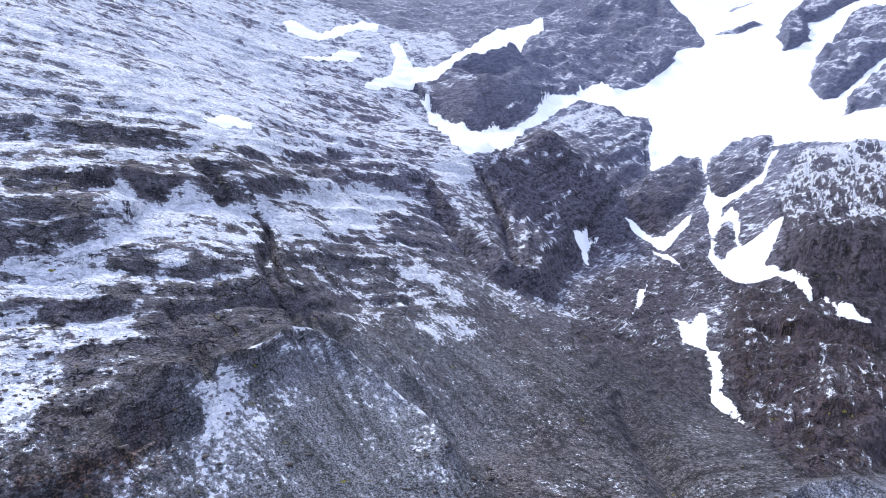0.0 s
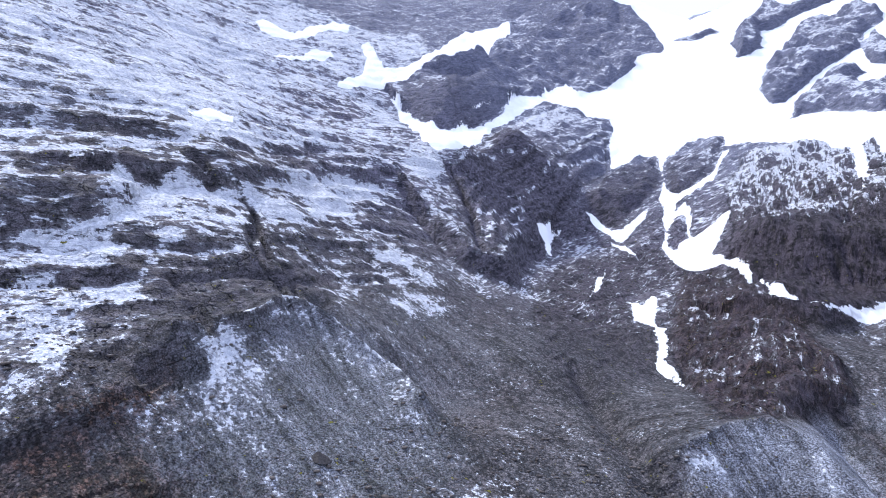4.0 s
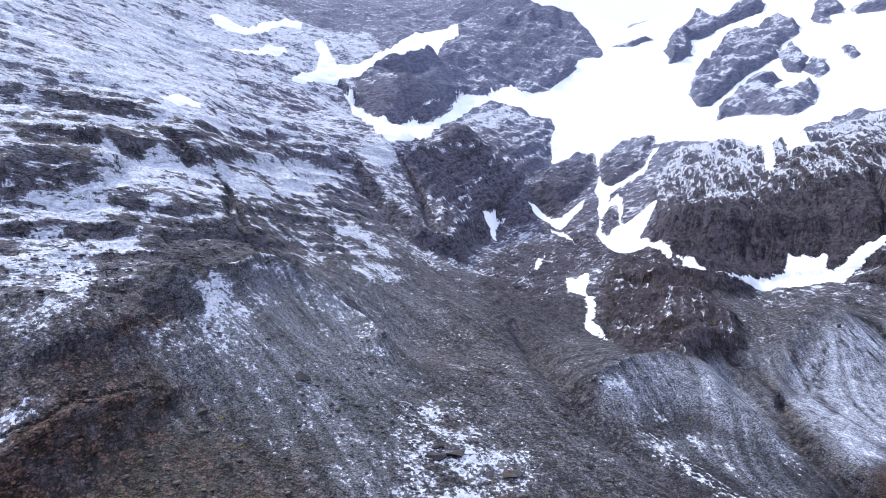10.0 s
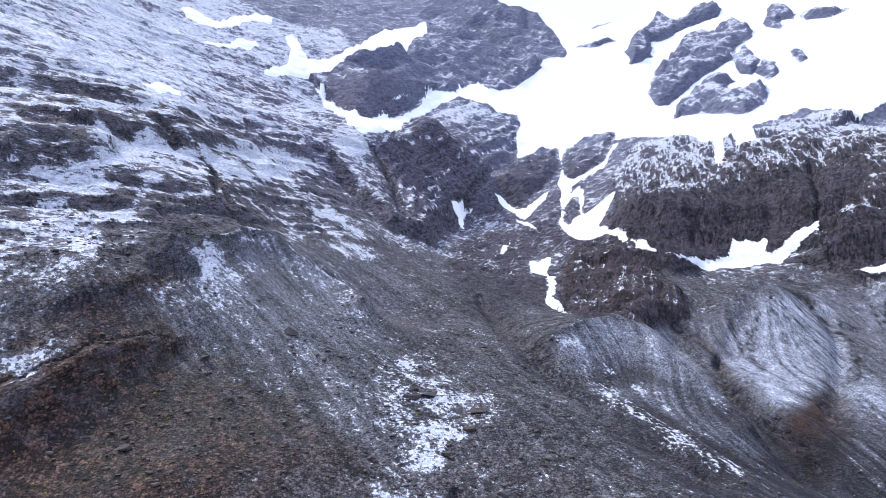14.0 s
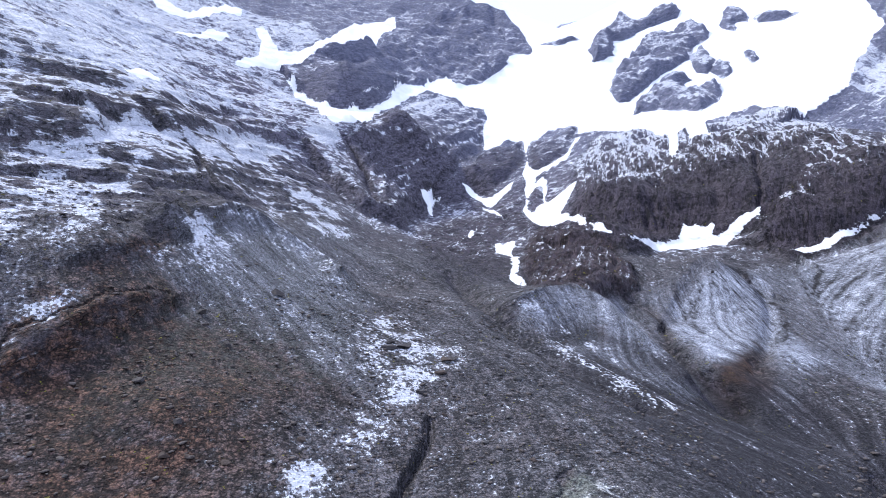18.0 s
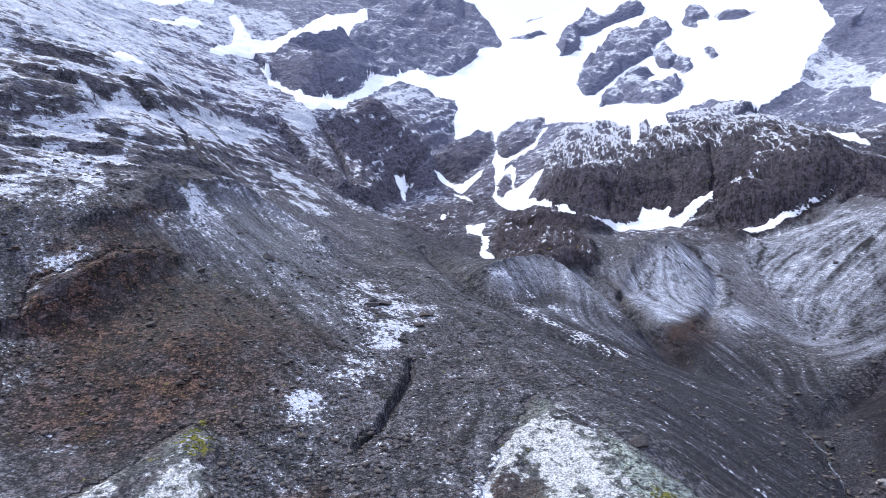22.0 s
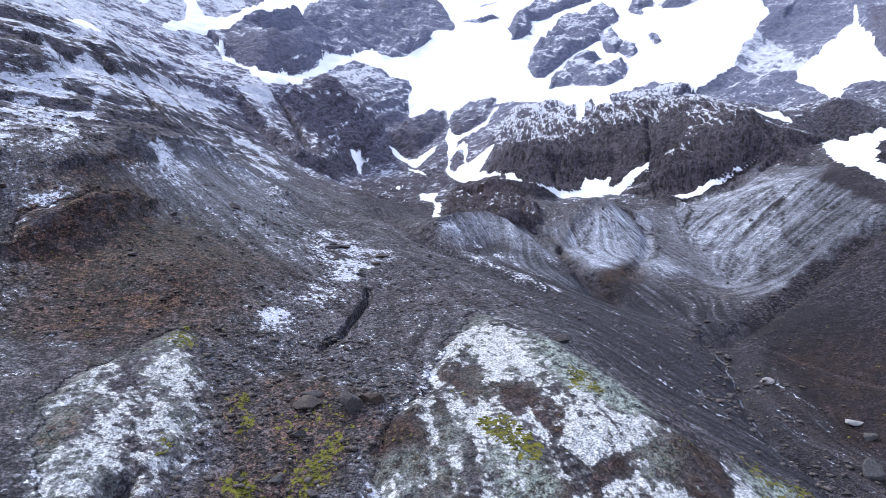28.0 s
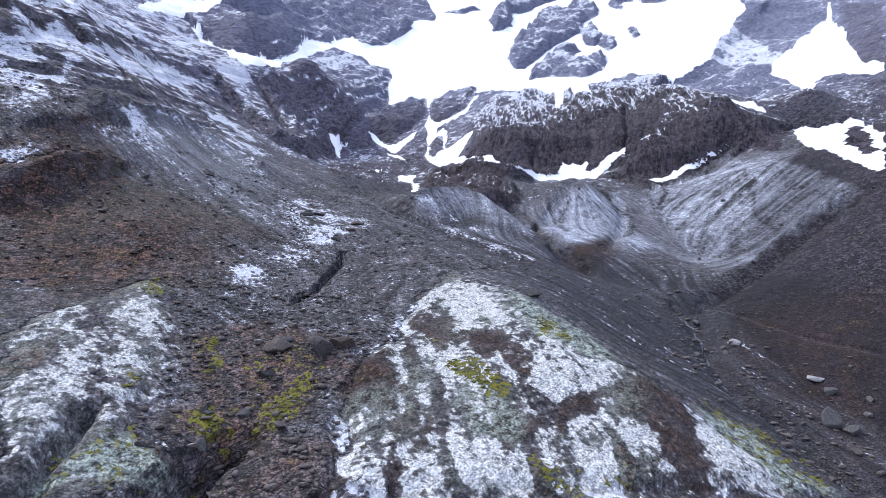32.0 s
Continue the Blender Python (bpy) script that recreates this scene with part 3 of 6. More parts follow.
OUTLINE["blue_beds"] = [(-4, 278), (19, 352), (56, 406), (101, 455), (120, 454), (108, 406), (72, 373), (33, 258), (13, 251)]
OUTLINE["moss_l"] = [(15.6, -18.1), (18.2, -23.6), (23.3, -26.3), (23.4, -25.0), (19.0, -19.4), (17.4, -15.8)]
OUTLINE["round_dome"] = [(-33, 544), (-21, 575), (19, 634), (59, 654), (75, 578), (47, 527), (23, 489), (7, 483), (-13, 497), (-27, 515)]
OUTLINE["isle_k"] = [(20, 485), (43, 523), (70, 568), (63, 536), (37, 495)]
OUTLINE["isle_l"] = [(154, 642), (195, 712), (245, 761), (248, 738), (188, 669)]
OUTLINE["isle_m"] = [(84, 585), (97, 618), (114, 625), (108, 609)]
OUTLINE["beds_block"] = [(6, 339), (30, 398), (77, 531), (121, 590), (174, 586), (149, 510), (103, 420), (86, 396), (63, 362), (67, 356), (27, 264), (20, 297), (12, 322)]
OUTLINE["warm_c"] = [(-67.2, 61.5), (-57.4, 71.0), (-46.5, 86.6), (-41.1, 79.2), (-44.2, 64.5), (-47.9, 54.1), (-58.9, 45.6)]
OUTLINE["lichen_d"] = [(14.8, -22.5), (21.6, -24.6), (23.1, -31.2), (19.3, -36.7), (14.8, -33.5), (13.8, -27.5)]
LINE["spur_crest"] = [(-51.4, 103.9), (-46.5, 110.0), (-42.0, 120.5), (-38.2, 130.5), (-34.5, 135.6), (-29.5, 136.0), (-24.5, 135.0), (-18.0, 133.0), (-12.0, 130.5), (-6.0, 125.5), (-3.0, 119.5)]
LINE["spur_back"] = [(-30.0, 149.0), (-20.0, 147.5), (-10.0, 144.5), (-1.0, 138.0), (5.0, 128.0)]
LINE["knoll_crest"] = [(52.0, 113.0), (63.0, 118.5), (75.6, 124.0), (81.5, 117.0), (85.0, 105.0), (88.5, 91.0), (89.5, 78.0)]
LINE["knoll_gully"] = [(103.5, 140.0), (100.5, 117.0), (98.1, 102.4), (97.1, 91.3), (96.6, 80.2), (95.4, 69.6)]
LINE["floor_gully"] = [(44, 174), (43.1, 129.0), (44.1, 109.0), (48.2, 98.0), (53.6, 85.5), (58.5, 72.8), (65.9, 59.2)]
LINE["fan_gully"] = [(170, 164), (171, 149), (158, 128), (131.8, 100.5), (117.8, 86.5)]
LINE["crack_c"] = [(-53, 161), (-49, 152), (-45.1, 147.0), (-41.0, 144.9), (-37.4, 138.7)]
LINE["cave"] = [(-50.5, 93.5), (-48.5, 98.1), (-46.3, 101.5)]
LINE["ledge_cave"] = [(-75, 178), (-72, 177), (-69, 174)]
LINE["front_crack"] = [(12.2, 50.2), (10.3, 43.6), (5.8, 33.8), (0.4, 24.6), (-4.0, 17.6)]
LINE["front_pit"] = [(-18.3, -26.6), (-20.8, -29.5), (-22.7, -33.6), (-24.9, -38.1)]
LINE["side_pit"] = [(-34.6, -23.2), (-35.9, -28.0), (-37.1, -32.2), (-38.2, -37.3)]
LINE["stream"] = [(111.5, 39.5), (105.4, 24.9), (95.3, 10.4), (87.5, -1.5), (82.3, -13.9), (82.5, -23.3), (79.3, -33.2), (78.0, -42.4)]
LINE["ravine"] = [(204, 55), (191, 55), (174, 53), (152, 46), (128.5, 40.1), (116.7, 36.9)]
LINE["cleft"] = [(265, 273), (247, 248), (232, 227)]
LINE["shadow_cave"] = [(290, 185), (277, 181), (264, 180), (251, 180)]
LINE["path"] = [(118.1, 25.1), (118.7, 15.8), (120.3, 3.3), (122.7, -7.0), (124.9, -13.5)]
LINE["scarp_band"] = [(-86.7, 149.7), (-78, 164), (-67, 177), (-57, 206), (-46, 260), (-26, 293)]
LINE["scarp_top"] = [(-118, 156), (-109, 167), (-103, 174), (-87, 183), (-71, 207), (-59, 274)]
LINE["scarp_left"] = [(-93.7, 118.0), (-85.1, 123.3), (-80.2, 132.4), (-80.0, 140.9)]
LINE["scarp_mid"] = [(-69.9, 130.4), (-62.0, 136.5), (-52.7, 145.6), (-41.7, 147.4)]
LINE["scarp_low"] = [(-79.9, 108.0), (-74.2, 111.3), (-69.0, 116.5), (-59.2, 120.9), (-54.2, 117.6)]
LINE["scarp_foot"] = [(-56.3, 98.3), (-52.4, 105.5), (-46.3, 119.1), (-42.6, 126.4), (-37.3, 138.5)]
LINE["scarp_cliff"] = [(119, 214), (135, 197), (188, 234), (202, 225), (218, 220), (218, 200), (213, 183), (238, 178), (252, 175), (266, 174)]
LINE["scarp_cliff_mid"] = [(159, 299), (179, 272), (207, 259), (231, 242), (230, 225)]
LINE["scarp_overhang"] = [(223, 201), (238, 189), (256, 181), (280, 179), (304, 177)]
LINE["scarp_blue"] = [(-4, 278), (13, 250), (33, 258), (54, 337), (72, 373)]
LINE["scarp_brow"] = [(19, 357), (48, 406), (87, 456), (131, 497), (151, 512)]
LINE["scarp_knob"] = [(77, 179), (80, 157), (84.0, 143.2), (98.0, 146.9), (118, 156), (121, 166)]
LINE["scarp_rust"] = [(-66.9, 45.9), (-62.9, 49.9), (-57.0, 55.4), (-50.4, 61.6), (-44.1, 74.6)]
LINE["scarp_rust_b"] = [(-58.4, 75.4), (-54.2, 80.7), (-51.2, 88.1), (-47.5, 94.5)]
LINE["scarp_dome"] = [(-0.4, -18.4), (-4.6, -27.2), (-5.3, -34.6), (-8.9, -39.1)]
LINE["scarp_dome_b"] = [(10.2, -6.8), (4.3, -21.0), (4.8, -31.1), (-0.2, -40.4)]
LINE["scarp_fan"] = [(116.3, 133.0), (136, 151), (160, 166), (171, 163), (175, 149)]
LINE["scarp_peak"] = [(-22, 508), (-2, 483), (27, 489), (66, 560)]
LINE["scarp_ridge"] = [(425, 409), (449, 416), (507, 441), (646, 547), (730, 589)]
LINE["scarp_right"] = [(564, 325), (519, 276), (517, 256)]
LINE["bed_d"] = [(-24, 228), (-4, 235), (11, 231), (21, 222)]
LINE["spur_line"] = [(-42.0, 121.0), (-38.0, 131.0), (-34.5, 136.0), (-29.5, 136.4), (-24.5, 135.4), (-18.0, 133.4), (-12.0, 131.0), (-6.0, 126.0)]
LINE["cone"] = [(156, 158), (126.7, 112.6)]
LINE["talus_top"] = [(265, 171), (148.1, 53.8)]
LINE["knoll_line"] = [(51.4, 111.6), (60.5, 109.6), (67.4, 103.2), (72.2, 88.2), (75.7, 72.6), (81.6, 60.5)]
LINE["bed_e"] = [(-70.3, 93.3), (-69.0, 100.8), (-65.6, 110.0)]
LINE["bed_f"] = [(-66.6, 80.0), (-63.0, 84.9), (-60.5, 91.5)]
LINE["bed_g"] = [(-82.7, 102.6), (-80.4, 108.7), (-76.0, 114.3), (-70.4, 121.3)]
LINE["stripe_a"] = [(55.8, 15.1), (61.5, 10.8), (66.6, 5.1), (72.6, -4.8), (78.2, -15.7), (77.9, -22.2)]
LINE["stripe_b"] = [(73.7, 3.9), (79.2, -0.7), (85.6, -6.1), (86.0, -13.2), (83.3, -22.1), (78.3, -31.8)]
LINE["stripe_c"] = [(53.6, 46.6), (56.6, 29.0), (60.0, 15.7), (68.1, 11.3)]
LINE["stripe_d"] = [(106.4, 10.9), (105.1, 2.3), (106.1, -5.7), (106.0, -12.8)]
OUTLINE["thread"] = [(112, 375), (118, 368), (120, 351), (119, 348), (115, 363), (112, 371)]
OUTLINE["saddle_patch"] = [(371, 282), (374, 273), (386, 271), (382, 260), (373, 261), (359, 258)]
OUTLINE["brow_isle"] = [(23, 487), (34, 502), (50, 532), (67, 560), (72, 566), (58, 528), (42, 497), (29, 486)]
OUTLINE["couloir_isle"] = [(150, 376), (159, 385), (163, 383), (156, 366), (150, 354), (142, 346), (141, 354)]
OUTLINE["cliff_notch"] = [(284, 408), (283, 389), (266, 361), (251, 340), (226, 305), (232, 316), (251, 349)]
OUTLINE["cliff_patch"] = [(286, 382), (325, 422), (300, 374), (274, 332), (265, 336), (285, 376)]
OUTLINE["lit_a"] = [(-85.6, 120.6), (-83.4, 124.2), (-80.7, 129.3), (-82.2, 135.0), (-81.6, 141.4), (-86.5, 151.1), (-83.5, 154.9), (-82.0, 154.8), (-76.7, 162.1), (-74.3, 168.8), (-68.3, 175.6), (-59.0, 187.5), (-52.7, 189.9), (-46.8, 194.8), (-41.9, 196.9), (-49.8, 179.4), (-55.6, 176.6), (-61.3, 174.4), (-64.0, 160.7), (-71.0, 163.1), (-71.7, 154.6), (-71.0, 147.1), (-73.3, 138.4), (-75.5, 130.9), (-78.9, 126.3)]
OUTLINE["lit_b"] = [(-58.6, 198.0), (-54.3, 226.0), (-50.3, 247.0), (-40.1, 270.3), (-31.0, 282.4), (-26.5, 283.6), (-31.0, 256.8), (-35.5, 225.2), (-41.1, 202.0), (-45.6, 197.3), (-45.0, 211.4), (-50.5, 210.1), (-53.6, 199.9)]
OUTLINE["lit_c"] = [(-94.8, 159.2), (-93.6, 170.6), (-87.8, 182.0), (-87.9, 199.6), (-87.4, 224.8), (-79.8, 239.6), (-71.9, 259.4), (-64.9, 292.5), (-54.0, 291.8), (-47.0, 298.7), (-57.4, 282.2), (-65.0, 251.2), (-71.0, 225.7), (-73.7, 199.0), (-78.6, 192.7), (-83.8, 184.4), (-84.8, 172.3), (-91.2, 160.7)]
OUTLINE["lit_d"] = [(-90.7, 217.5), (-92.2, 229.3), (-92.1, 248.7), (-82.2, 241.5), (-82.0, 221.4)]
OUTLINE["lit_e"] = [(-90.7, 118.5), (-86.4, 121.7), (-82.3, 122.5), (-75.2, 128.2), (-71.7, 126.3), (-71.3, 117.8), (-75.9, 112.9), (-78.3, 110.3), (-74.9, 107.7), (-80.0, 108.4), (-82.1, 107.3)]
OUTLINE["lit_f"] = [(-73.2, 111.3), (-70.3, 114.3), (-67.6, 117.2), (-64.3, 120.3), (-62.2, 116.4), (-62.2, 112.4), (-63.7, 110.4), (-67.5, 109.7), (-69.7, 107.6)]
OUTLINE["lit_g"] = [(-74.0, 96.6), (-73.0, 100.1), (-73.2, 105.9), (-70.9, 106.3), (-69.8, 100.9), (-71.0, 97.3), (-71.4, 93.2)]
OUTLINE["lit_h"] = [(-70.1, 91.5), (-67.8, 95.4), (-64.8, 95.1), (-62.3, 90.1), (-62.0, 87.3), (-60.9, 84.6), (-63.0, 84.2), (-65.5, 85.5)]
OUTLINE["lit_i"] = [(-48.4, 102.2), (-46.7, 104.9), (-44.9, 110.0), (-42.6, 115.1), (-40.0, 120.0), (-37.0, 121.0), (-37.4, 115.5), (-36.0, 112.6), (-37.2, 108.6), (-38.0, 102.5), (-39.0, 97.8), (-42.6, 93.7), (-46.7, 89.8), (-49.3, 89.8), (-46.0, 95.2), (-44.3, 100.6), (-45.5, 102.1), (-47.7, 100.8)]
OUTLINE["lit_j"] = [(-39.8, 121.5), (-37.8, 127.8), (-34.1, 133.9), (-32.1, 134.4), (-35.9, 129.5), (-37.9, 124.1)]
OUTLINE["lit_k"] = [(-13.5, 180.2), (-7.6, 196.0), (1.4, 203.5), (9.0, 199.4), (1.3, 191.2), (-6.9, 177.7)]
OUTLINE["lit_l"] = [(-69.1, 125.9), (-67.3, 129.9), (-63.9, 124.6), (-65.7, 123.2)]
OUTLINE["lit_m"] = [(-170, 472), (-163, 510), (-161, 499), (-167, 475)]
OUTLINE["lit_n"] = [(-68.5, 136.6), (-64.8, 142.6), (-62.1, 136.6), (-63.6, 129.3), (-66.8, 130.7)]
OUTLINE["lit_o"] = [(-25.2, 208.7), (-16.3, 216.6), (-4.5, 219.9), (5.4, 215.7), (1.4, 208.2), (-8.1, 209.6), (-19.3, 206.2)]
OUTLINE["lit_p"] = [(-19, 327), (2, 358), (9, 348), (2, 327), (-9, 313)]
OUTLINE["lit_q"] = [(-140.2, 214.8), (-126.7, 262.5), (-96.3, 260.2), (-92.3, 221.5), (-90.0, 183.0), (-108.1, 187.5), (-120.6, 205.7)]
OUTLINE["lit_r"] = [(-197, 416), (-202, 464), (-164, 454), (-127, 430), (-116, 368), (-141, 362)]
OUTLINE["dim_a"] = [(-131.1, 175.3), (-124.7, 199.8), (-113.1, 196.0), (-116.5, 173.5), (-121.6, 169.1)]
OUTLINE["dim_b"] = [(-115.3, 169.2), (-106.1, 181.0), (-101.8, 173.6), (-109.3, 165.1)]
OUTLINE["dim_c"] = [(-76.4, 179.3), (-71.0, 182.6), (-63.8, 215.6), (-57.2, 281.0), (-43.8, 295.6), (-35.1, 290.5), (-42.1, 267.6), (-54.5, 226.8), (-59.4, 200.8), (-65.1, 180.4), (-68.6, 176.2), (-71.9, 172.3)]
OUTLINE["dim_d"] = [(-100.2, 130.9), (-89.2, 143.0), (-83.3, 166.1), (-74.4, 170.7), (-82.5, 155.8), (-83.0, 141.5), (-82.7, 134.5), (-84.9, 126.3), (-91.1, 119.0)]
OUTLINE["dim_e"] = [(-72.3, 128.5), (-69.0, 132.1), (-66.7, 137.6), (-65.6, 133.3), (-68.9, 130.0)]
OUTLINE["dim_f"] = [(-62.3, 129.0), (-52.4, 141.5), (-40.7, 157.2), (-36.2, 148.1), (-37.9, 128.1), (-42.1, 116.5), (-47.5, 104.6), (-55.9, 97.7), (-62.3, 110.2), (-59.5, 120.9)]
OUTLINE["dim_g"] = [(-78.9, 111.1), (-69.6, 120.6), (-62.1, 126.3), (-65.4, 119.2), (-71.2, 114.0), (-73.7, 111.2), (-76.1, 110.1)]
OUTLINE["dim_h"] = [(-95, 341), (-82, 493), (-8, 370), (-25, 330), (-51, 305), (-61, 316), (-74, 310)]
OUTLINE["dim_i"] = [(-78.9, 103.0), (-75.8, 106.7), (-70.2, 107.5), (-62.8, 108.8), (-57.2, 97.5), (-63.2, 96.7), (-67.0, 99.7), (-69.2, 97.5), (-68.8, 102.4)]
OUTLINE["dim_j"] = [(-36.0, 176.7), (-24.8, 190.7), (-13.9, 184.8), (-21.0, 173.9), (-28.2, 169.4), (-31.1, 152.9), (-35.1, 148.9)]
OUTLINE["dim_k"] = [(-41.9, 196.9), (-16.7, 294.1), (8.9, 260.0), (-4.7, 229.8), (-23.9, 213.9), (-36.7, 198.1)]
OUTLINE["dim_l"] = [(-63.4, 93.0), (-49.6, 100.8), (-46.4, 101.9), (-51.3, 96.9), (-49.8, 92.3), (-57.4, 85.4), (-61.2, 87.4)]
OUTLINE["gap_a"] = [(13.8, 3.7), (20.1, 3.1), (23.8, 0.2), (22.4, -5.1), (26.8, -9.7), (30.9, -9.3), (29.7, -13.2), (31.2, -18.7), (27.5, -23.7), (25.5, -21.7), (26.1, -16.5), (22.3, -19.3), (23.0, -11.3), (19.2, -11.8), (14.7, -16.1), (17.0, -6.8), (14.6, -0.3)]
OUTLINE["gap_b"] = [(12.6, -4.9), (12.0, -15.5), (10.3, -21.6), (7.4, -28.4), (2.5, -35.2), (2.8, -30.6), (7.4, -23.3), (9.1, -16.7)]
OUTLINE["gap_c"] = [(-2.2, -12.9), (2.9, -12.6), (9.1, -11.3), (7.2, -21.7), (3.5, -27.9), (1.0, -24.6), (-2.3, -24.8), (-3.1, -20.1)]
OUTLINE["gap_d"] = [(-18.4, -24.3), (-13.5, -28.0), (-6.8, -27.7), (-4.4, -31.5), (-5.2, -39.9), (-18.7, -37.4)]
OUTLINE["gap_e"] = [(16.9, -31.5), (22.6, -30.9), (25.4, -33.1), (22.7, -34.5), (18.1, -36.7), (17.1, -34.7)]
OUTLINE["gap_f"] = [(5.1, -30.9), (8.9, -30.5), (7.5, -34.1), (4.9, -34.6)]
OUTLINE["gap_g"] = [(29.3, -30.1), (35.1, -29.7), (39.2, -28.6), (36.6, -30.9), (29.7, -33.5), (26.7, -37.2), (27.1, -34.1)]
OUTLINE["gap_h"] = [(39.0, -28.6), (46.1, -25.2), (55.4, -26.7), (49.9, -37.0), (45.6, -45.2), (41.5, -46.4), (39.6, -44.1), (41.5, -36.9), (39.7, -32.4)]
OUTLINE["gap_i"] = [(19.8, -39.4), (21.2, -42.1), (21.5, -44.5), (18.3, -43.8)]
OUTLINE["gap_j"] = [(35.3, -36.3), (34.9, -40.4), (33.4, -44.8), (34.2, -46.1), (31.1, -45.2), (31.7, -41.8)]
OUTLINE["gap_k"] = [(1.6, -35.0), (3.6, -35.9), (1.2, -40.3), (-0.2, -40.4)]
OUTLINE["cap_a"] = [(24.9, 3.2), (31.8, 4.8), (33.3, -2.9), (32.0, -7.1), (28.3, -8.5), (24.3, -4.5)]
OUTLINE["cap_b"] = [(31.5, -13.5), (37.8, -18.5), (44.9, -21.7), (44.4, -24.1), (36.0, -28.4), (30.1, -29.7), (26.5, -27.2), (28.0, -21.4)]
OUTLINE["cap_c"] = [(10.8, -31.3), (15.7, -34.1), (17.5, -37.5), (20.3, -37.2), (17.7, -43.7), (9.7, -42.4), (9.1, -38.0)]
OUTLINE["cap_d"] = [(23.0, 15.2), (30.4, 17.4), (36.1, 5.7), (32.4, 3.2), (25.2, 3.7), (22.2, 5.5)]
OUTLINE["cap_e"] = [(29.8, -33.3), (35.2, -32.7), (33.5, -38.0), (30.8, -44.5), (27.4, -45.4), (24.8, -44.2), (26.8, -39.0)]
OUTLINE["cap_f"] = [(16.3, -8.0), (20.1, -9.5), (18.9, -17.9), (16.5, -18.8), (14.0, -17.7)]
OUTLINE["cap_g"] = [(-7.1, -29.7), (-2.3, -28.4), (1.4, -35.5), (0.3, -39.7), (-3.4, -40.3), (-5.4, -36.6)]
OUTLINE["cap_h"] = [(3.0, -35.5), (7.4, -34.0), (7.4, -38.4), (5.6, -41.4), (2.9, -40.7)]
OUTLINE["cap_i"] = [(57.7, -25.4), (59.7, -33.8), (57.2, -44.0), (52.1, -46.6), (48.3, -45.3), (48.9, -39.1)]
OUTLINE["cap_j"] = [(12.0, 2.8), (20.8, 12.4), (22.1, 6.9), (18.7, 2.2), (12.8, -1.9), (8.7, -5.2)]
OUTLINE["cap_k"] = [(-44.9, -11.3), (-39.9, -0.1), (-33.5, 7.4), (-27.3, 9.1), (-25.5, 1.1), (-30.5, -5.1), (-34.4, -5.7), (-34.3, -12.1), (-37.6, -20.9), (-40.8, -23.5), (-43.9, -20.7), (-41.2, -12.9)]
OUTLINE["cap_l"] = [(-49.1, -5.2), (-45.9, -1.0), (-41.2, 2.7), (-39.1, 4.8), (-41.9, -2.3), (-45.6, -8.3)]
OUTLINE["gap_l"] = [(-46.3, -15.7), (-45.4, -9.4), (-41.5, -7.6), (-41.8, -12.9), (-43.3, -17.9), (-45.6, -18.2)]
OUTLINE["cap_m"] = [(-43.3, -27.0), (-40.6, -24.5), (-35.5, -22.2), (-35.8, -24.5), (-38.9, -31.7), (-41.4, -34.2)]
OUTLINE["green_a"] = [(39.1, 9.3), (42.8, -1.6), (49.1, -8.3), (49.6, -18.5), (42.9, -21.3), (38.7, -17.0), (35.3, -12.9), (34.9, -4.5)]
OUTLINE["green_b"] = [(57.4, -28.6), (68.3, -30.4), (66.3, -40.1), (70.9, -44.3), (59.2, -45.2), (55.8, -37.7)]
OUTLINE["green_c"] = [(-38.3, -34.6), (-33.4, -31.6), (-29.9, -26.2), (-25.7, -30.5), (-26.1, -34.0), (-38.1, -35.4)]
OUTLINE["wall_face"] = [(7, 347), (16, 356), (28, 369), (66, 412), (115, 497), (158, 549), (141, 485), (104, 425), (64, 366), (54, 336), (25, 260), (20, 305), (14, 333)]
OUTLINE["wall_top"] = [(16, 357), (37, 426), (66, 518), (104, 587), (131, 598), (147, 575), (118, 536), (77, 487), (39, 400)]
LINE["bed_1"] = [(21, 304), (62, 387), (115, 476), (153, 520)]
LINE["bed_2"] = [(26, 283), (39, 331), (55, 365)]
LINE["bed_3"] = [(15, 354), (47, 403), (66, 412), (116, 503), (162, 558)]
LINE["bed_4"] = [(30, 272), (50, 338), (58, 347)]
LINE["rift_a"] = [(7, 347), (14, 333), (19, 309), (21, 261)]
LINE["rift_b"] = [(-17, 294), (-8, 278), (-0, 259)]
LINE["rift_c"] = [(-60.1, 177.9), (-57.0, 176.9), (-51.0, 162.1), (-46.2, 156.1), (-39.0, 153.1), (-35.2, 141.8)]
LINE["rift_d"] = [(-59.8, 123.9), (-53.3, 118.4), (-45.9, 110.0)]
LINE["rift_e"] = [(-56.9, 177.3), (-51.0, 163.2), (-43.7, 148.8), (-40.1, 147.8)]
OUTLINE["cliff_low"] = [(156, 325), (168, 327), (170, 293), (186, 284), (219, 290), (236, 274), (264, 268), (288, 259), (262, 229), (233, 227), (220, 227), (204, 226), (210, 241), (199, 250), (180, 231), (142, 206), (132, 217)]
OUTLINE["cliff_low_b"] = [(216, 203), (230, 212), (257, 208), (279, 189), (290, 186), (275, 180), (253, 183), (233, 189), (217, 189)]
OUTLINE["talus_b"] = [(210.5, 175.8), (232.0, 178.0), (270.0, 177.9), (257.9, 149.8), (239.1, 103.2), (216.5, 64.0), (211.4, 52.1), (203.1, 58.2), (188.5, 60.4), (164.4, 58.0), (151.6, 55.7), (175.6, 88.9), (173.9, 99.9), (176.5, 117.1), (186.9, 141.6)]
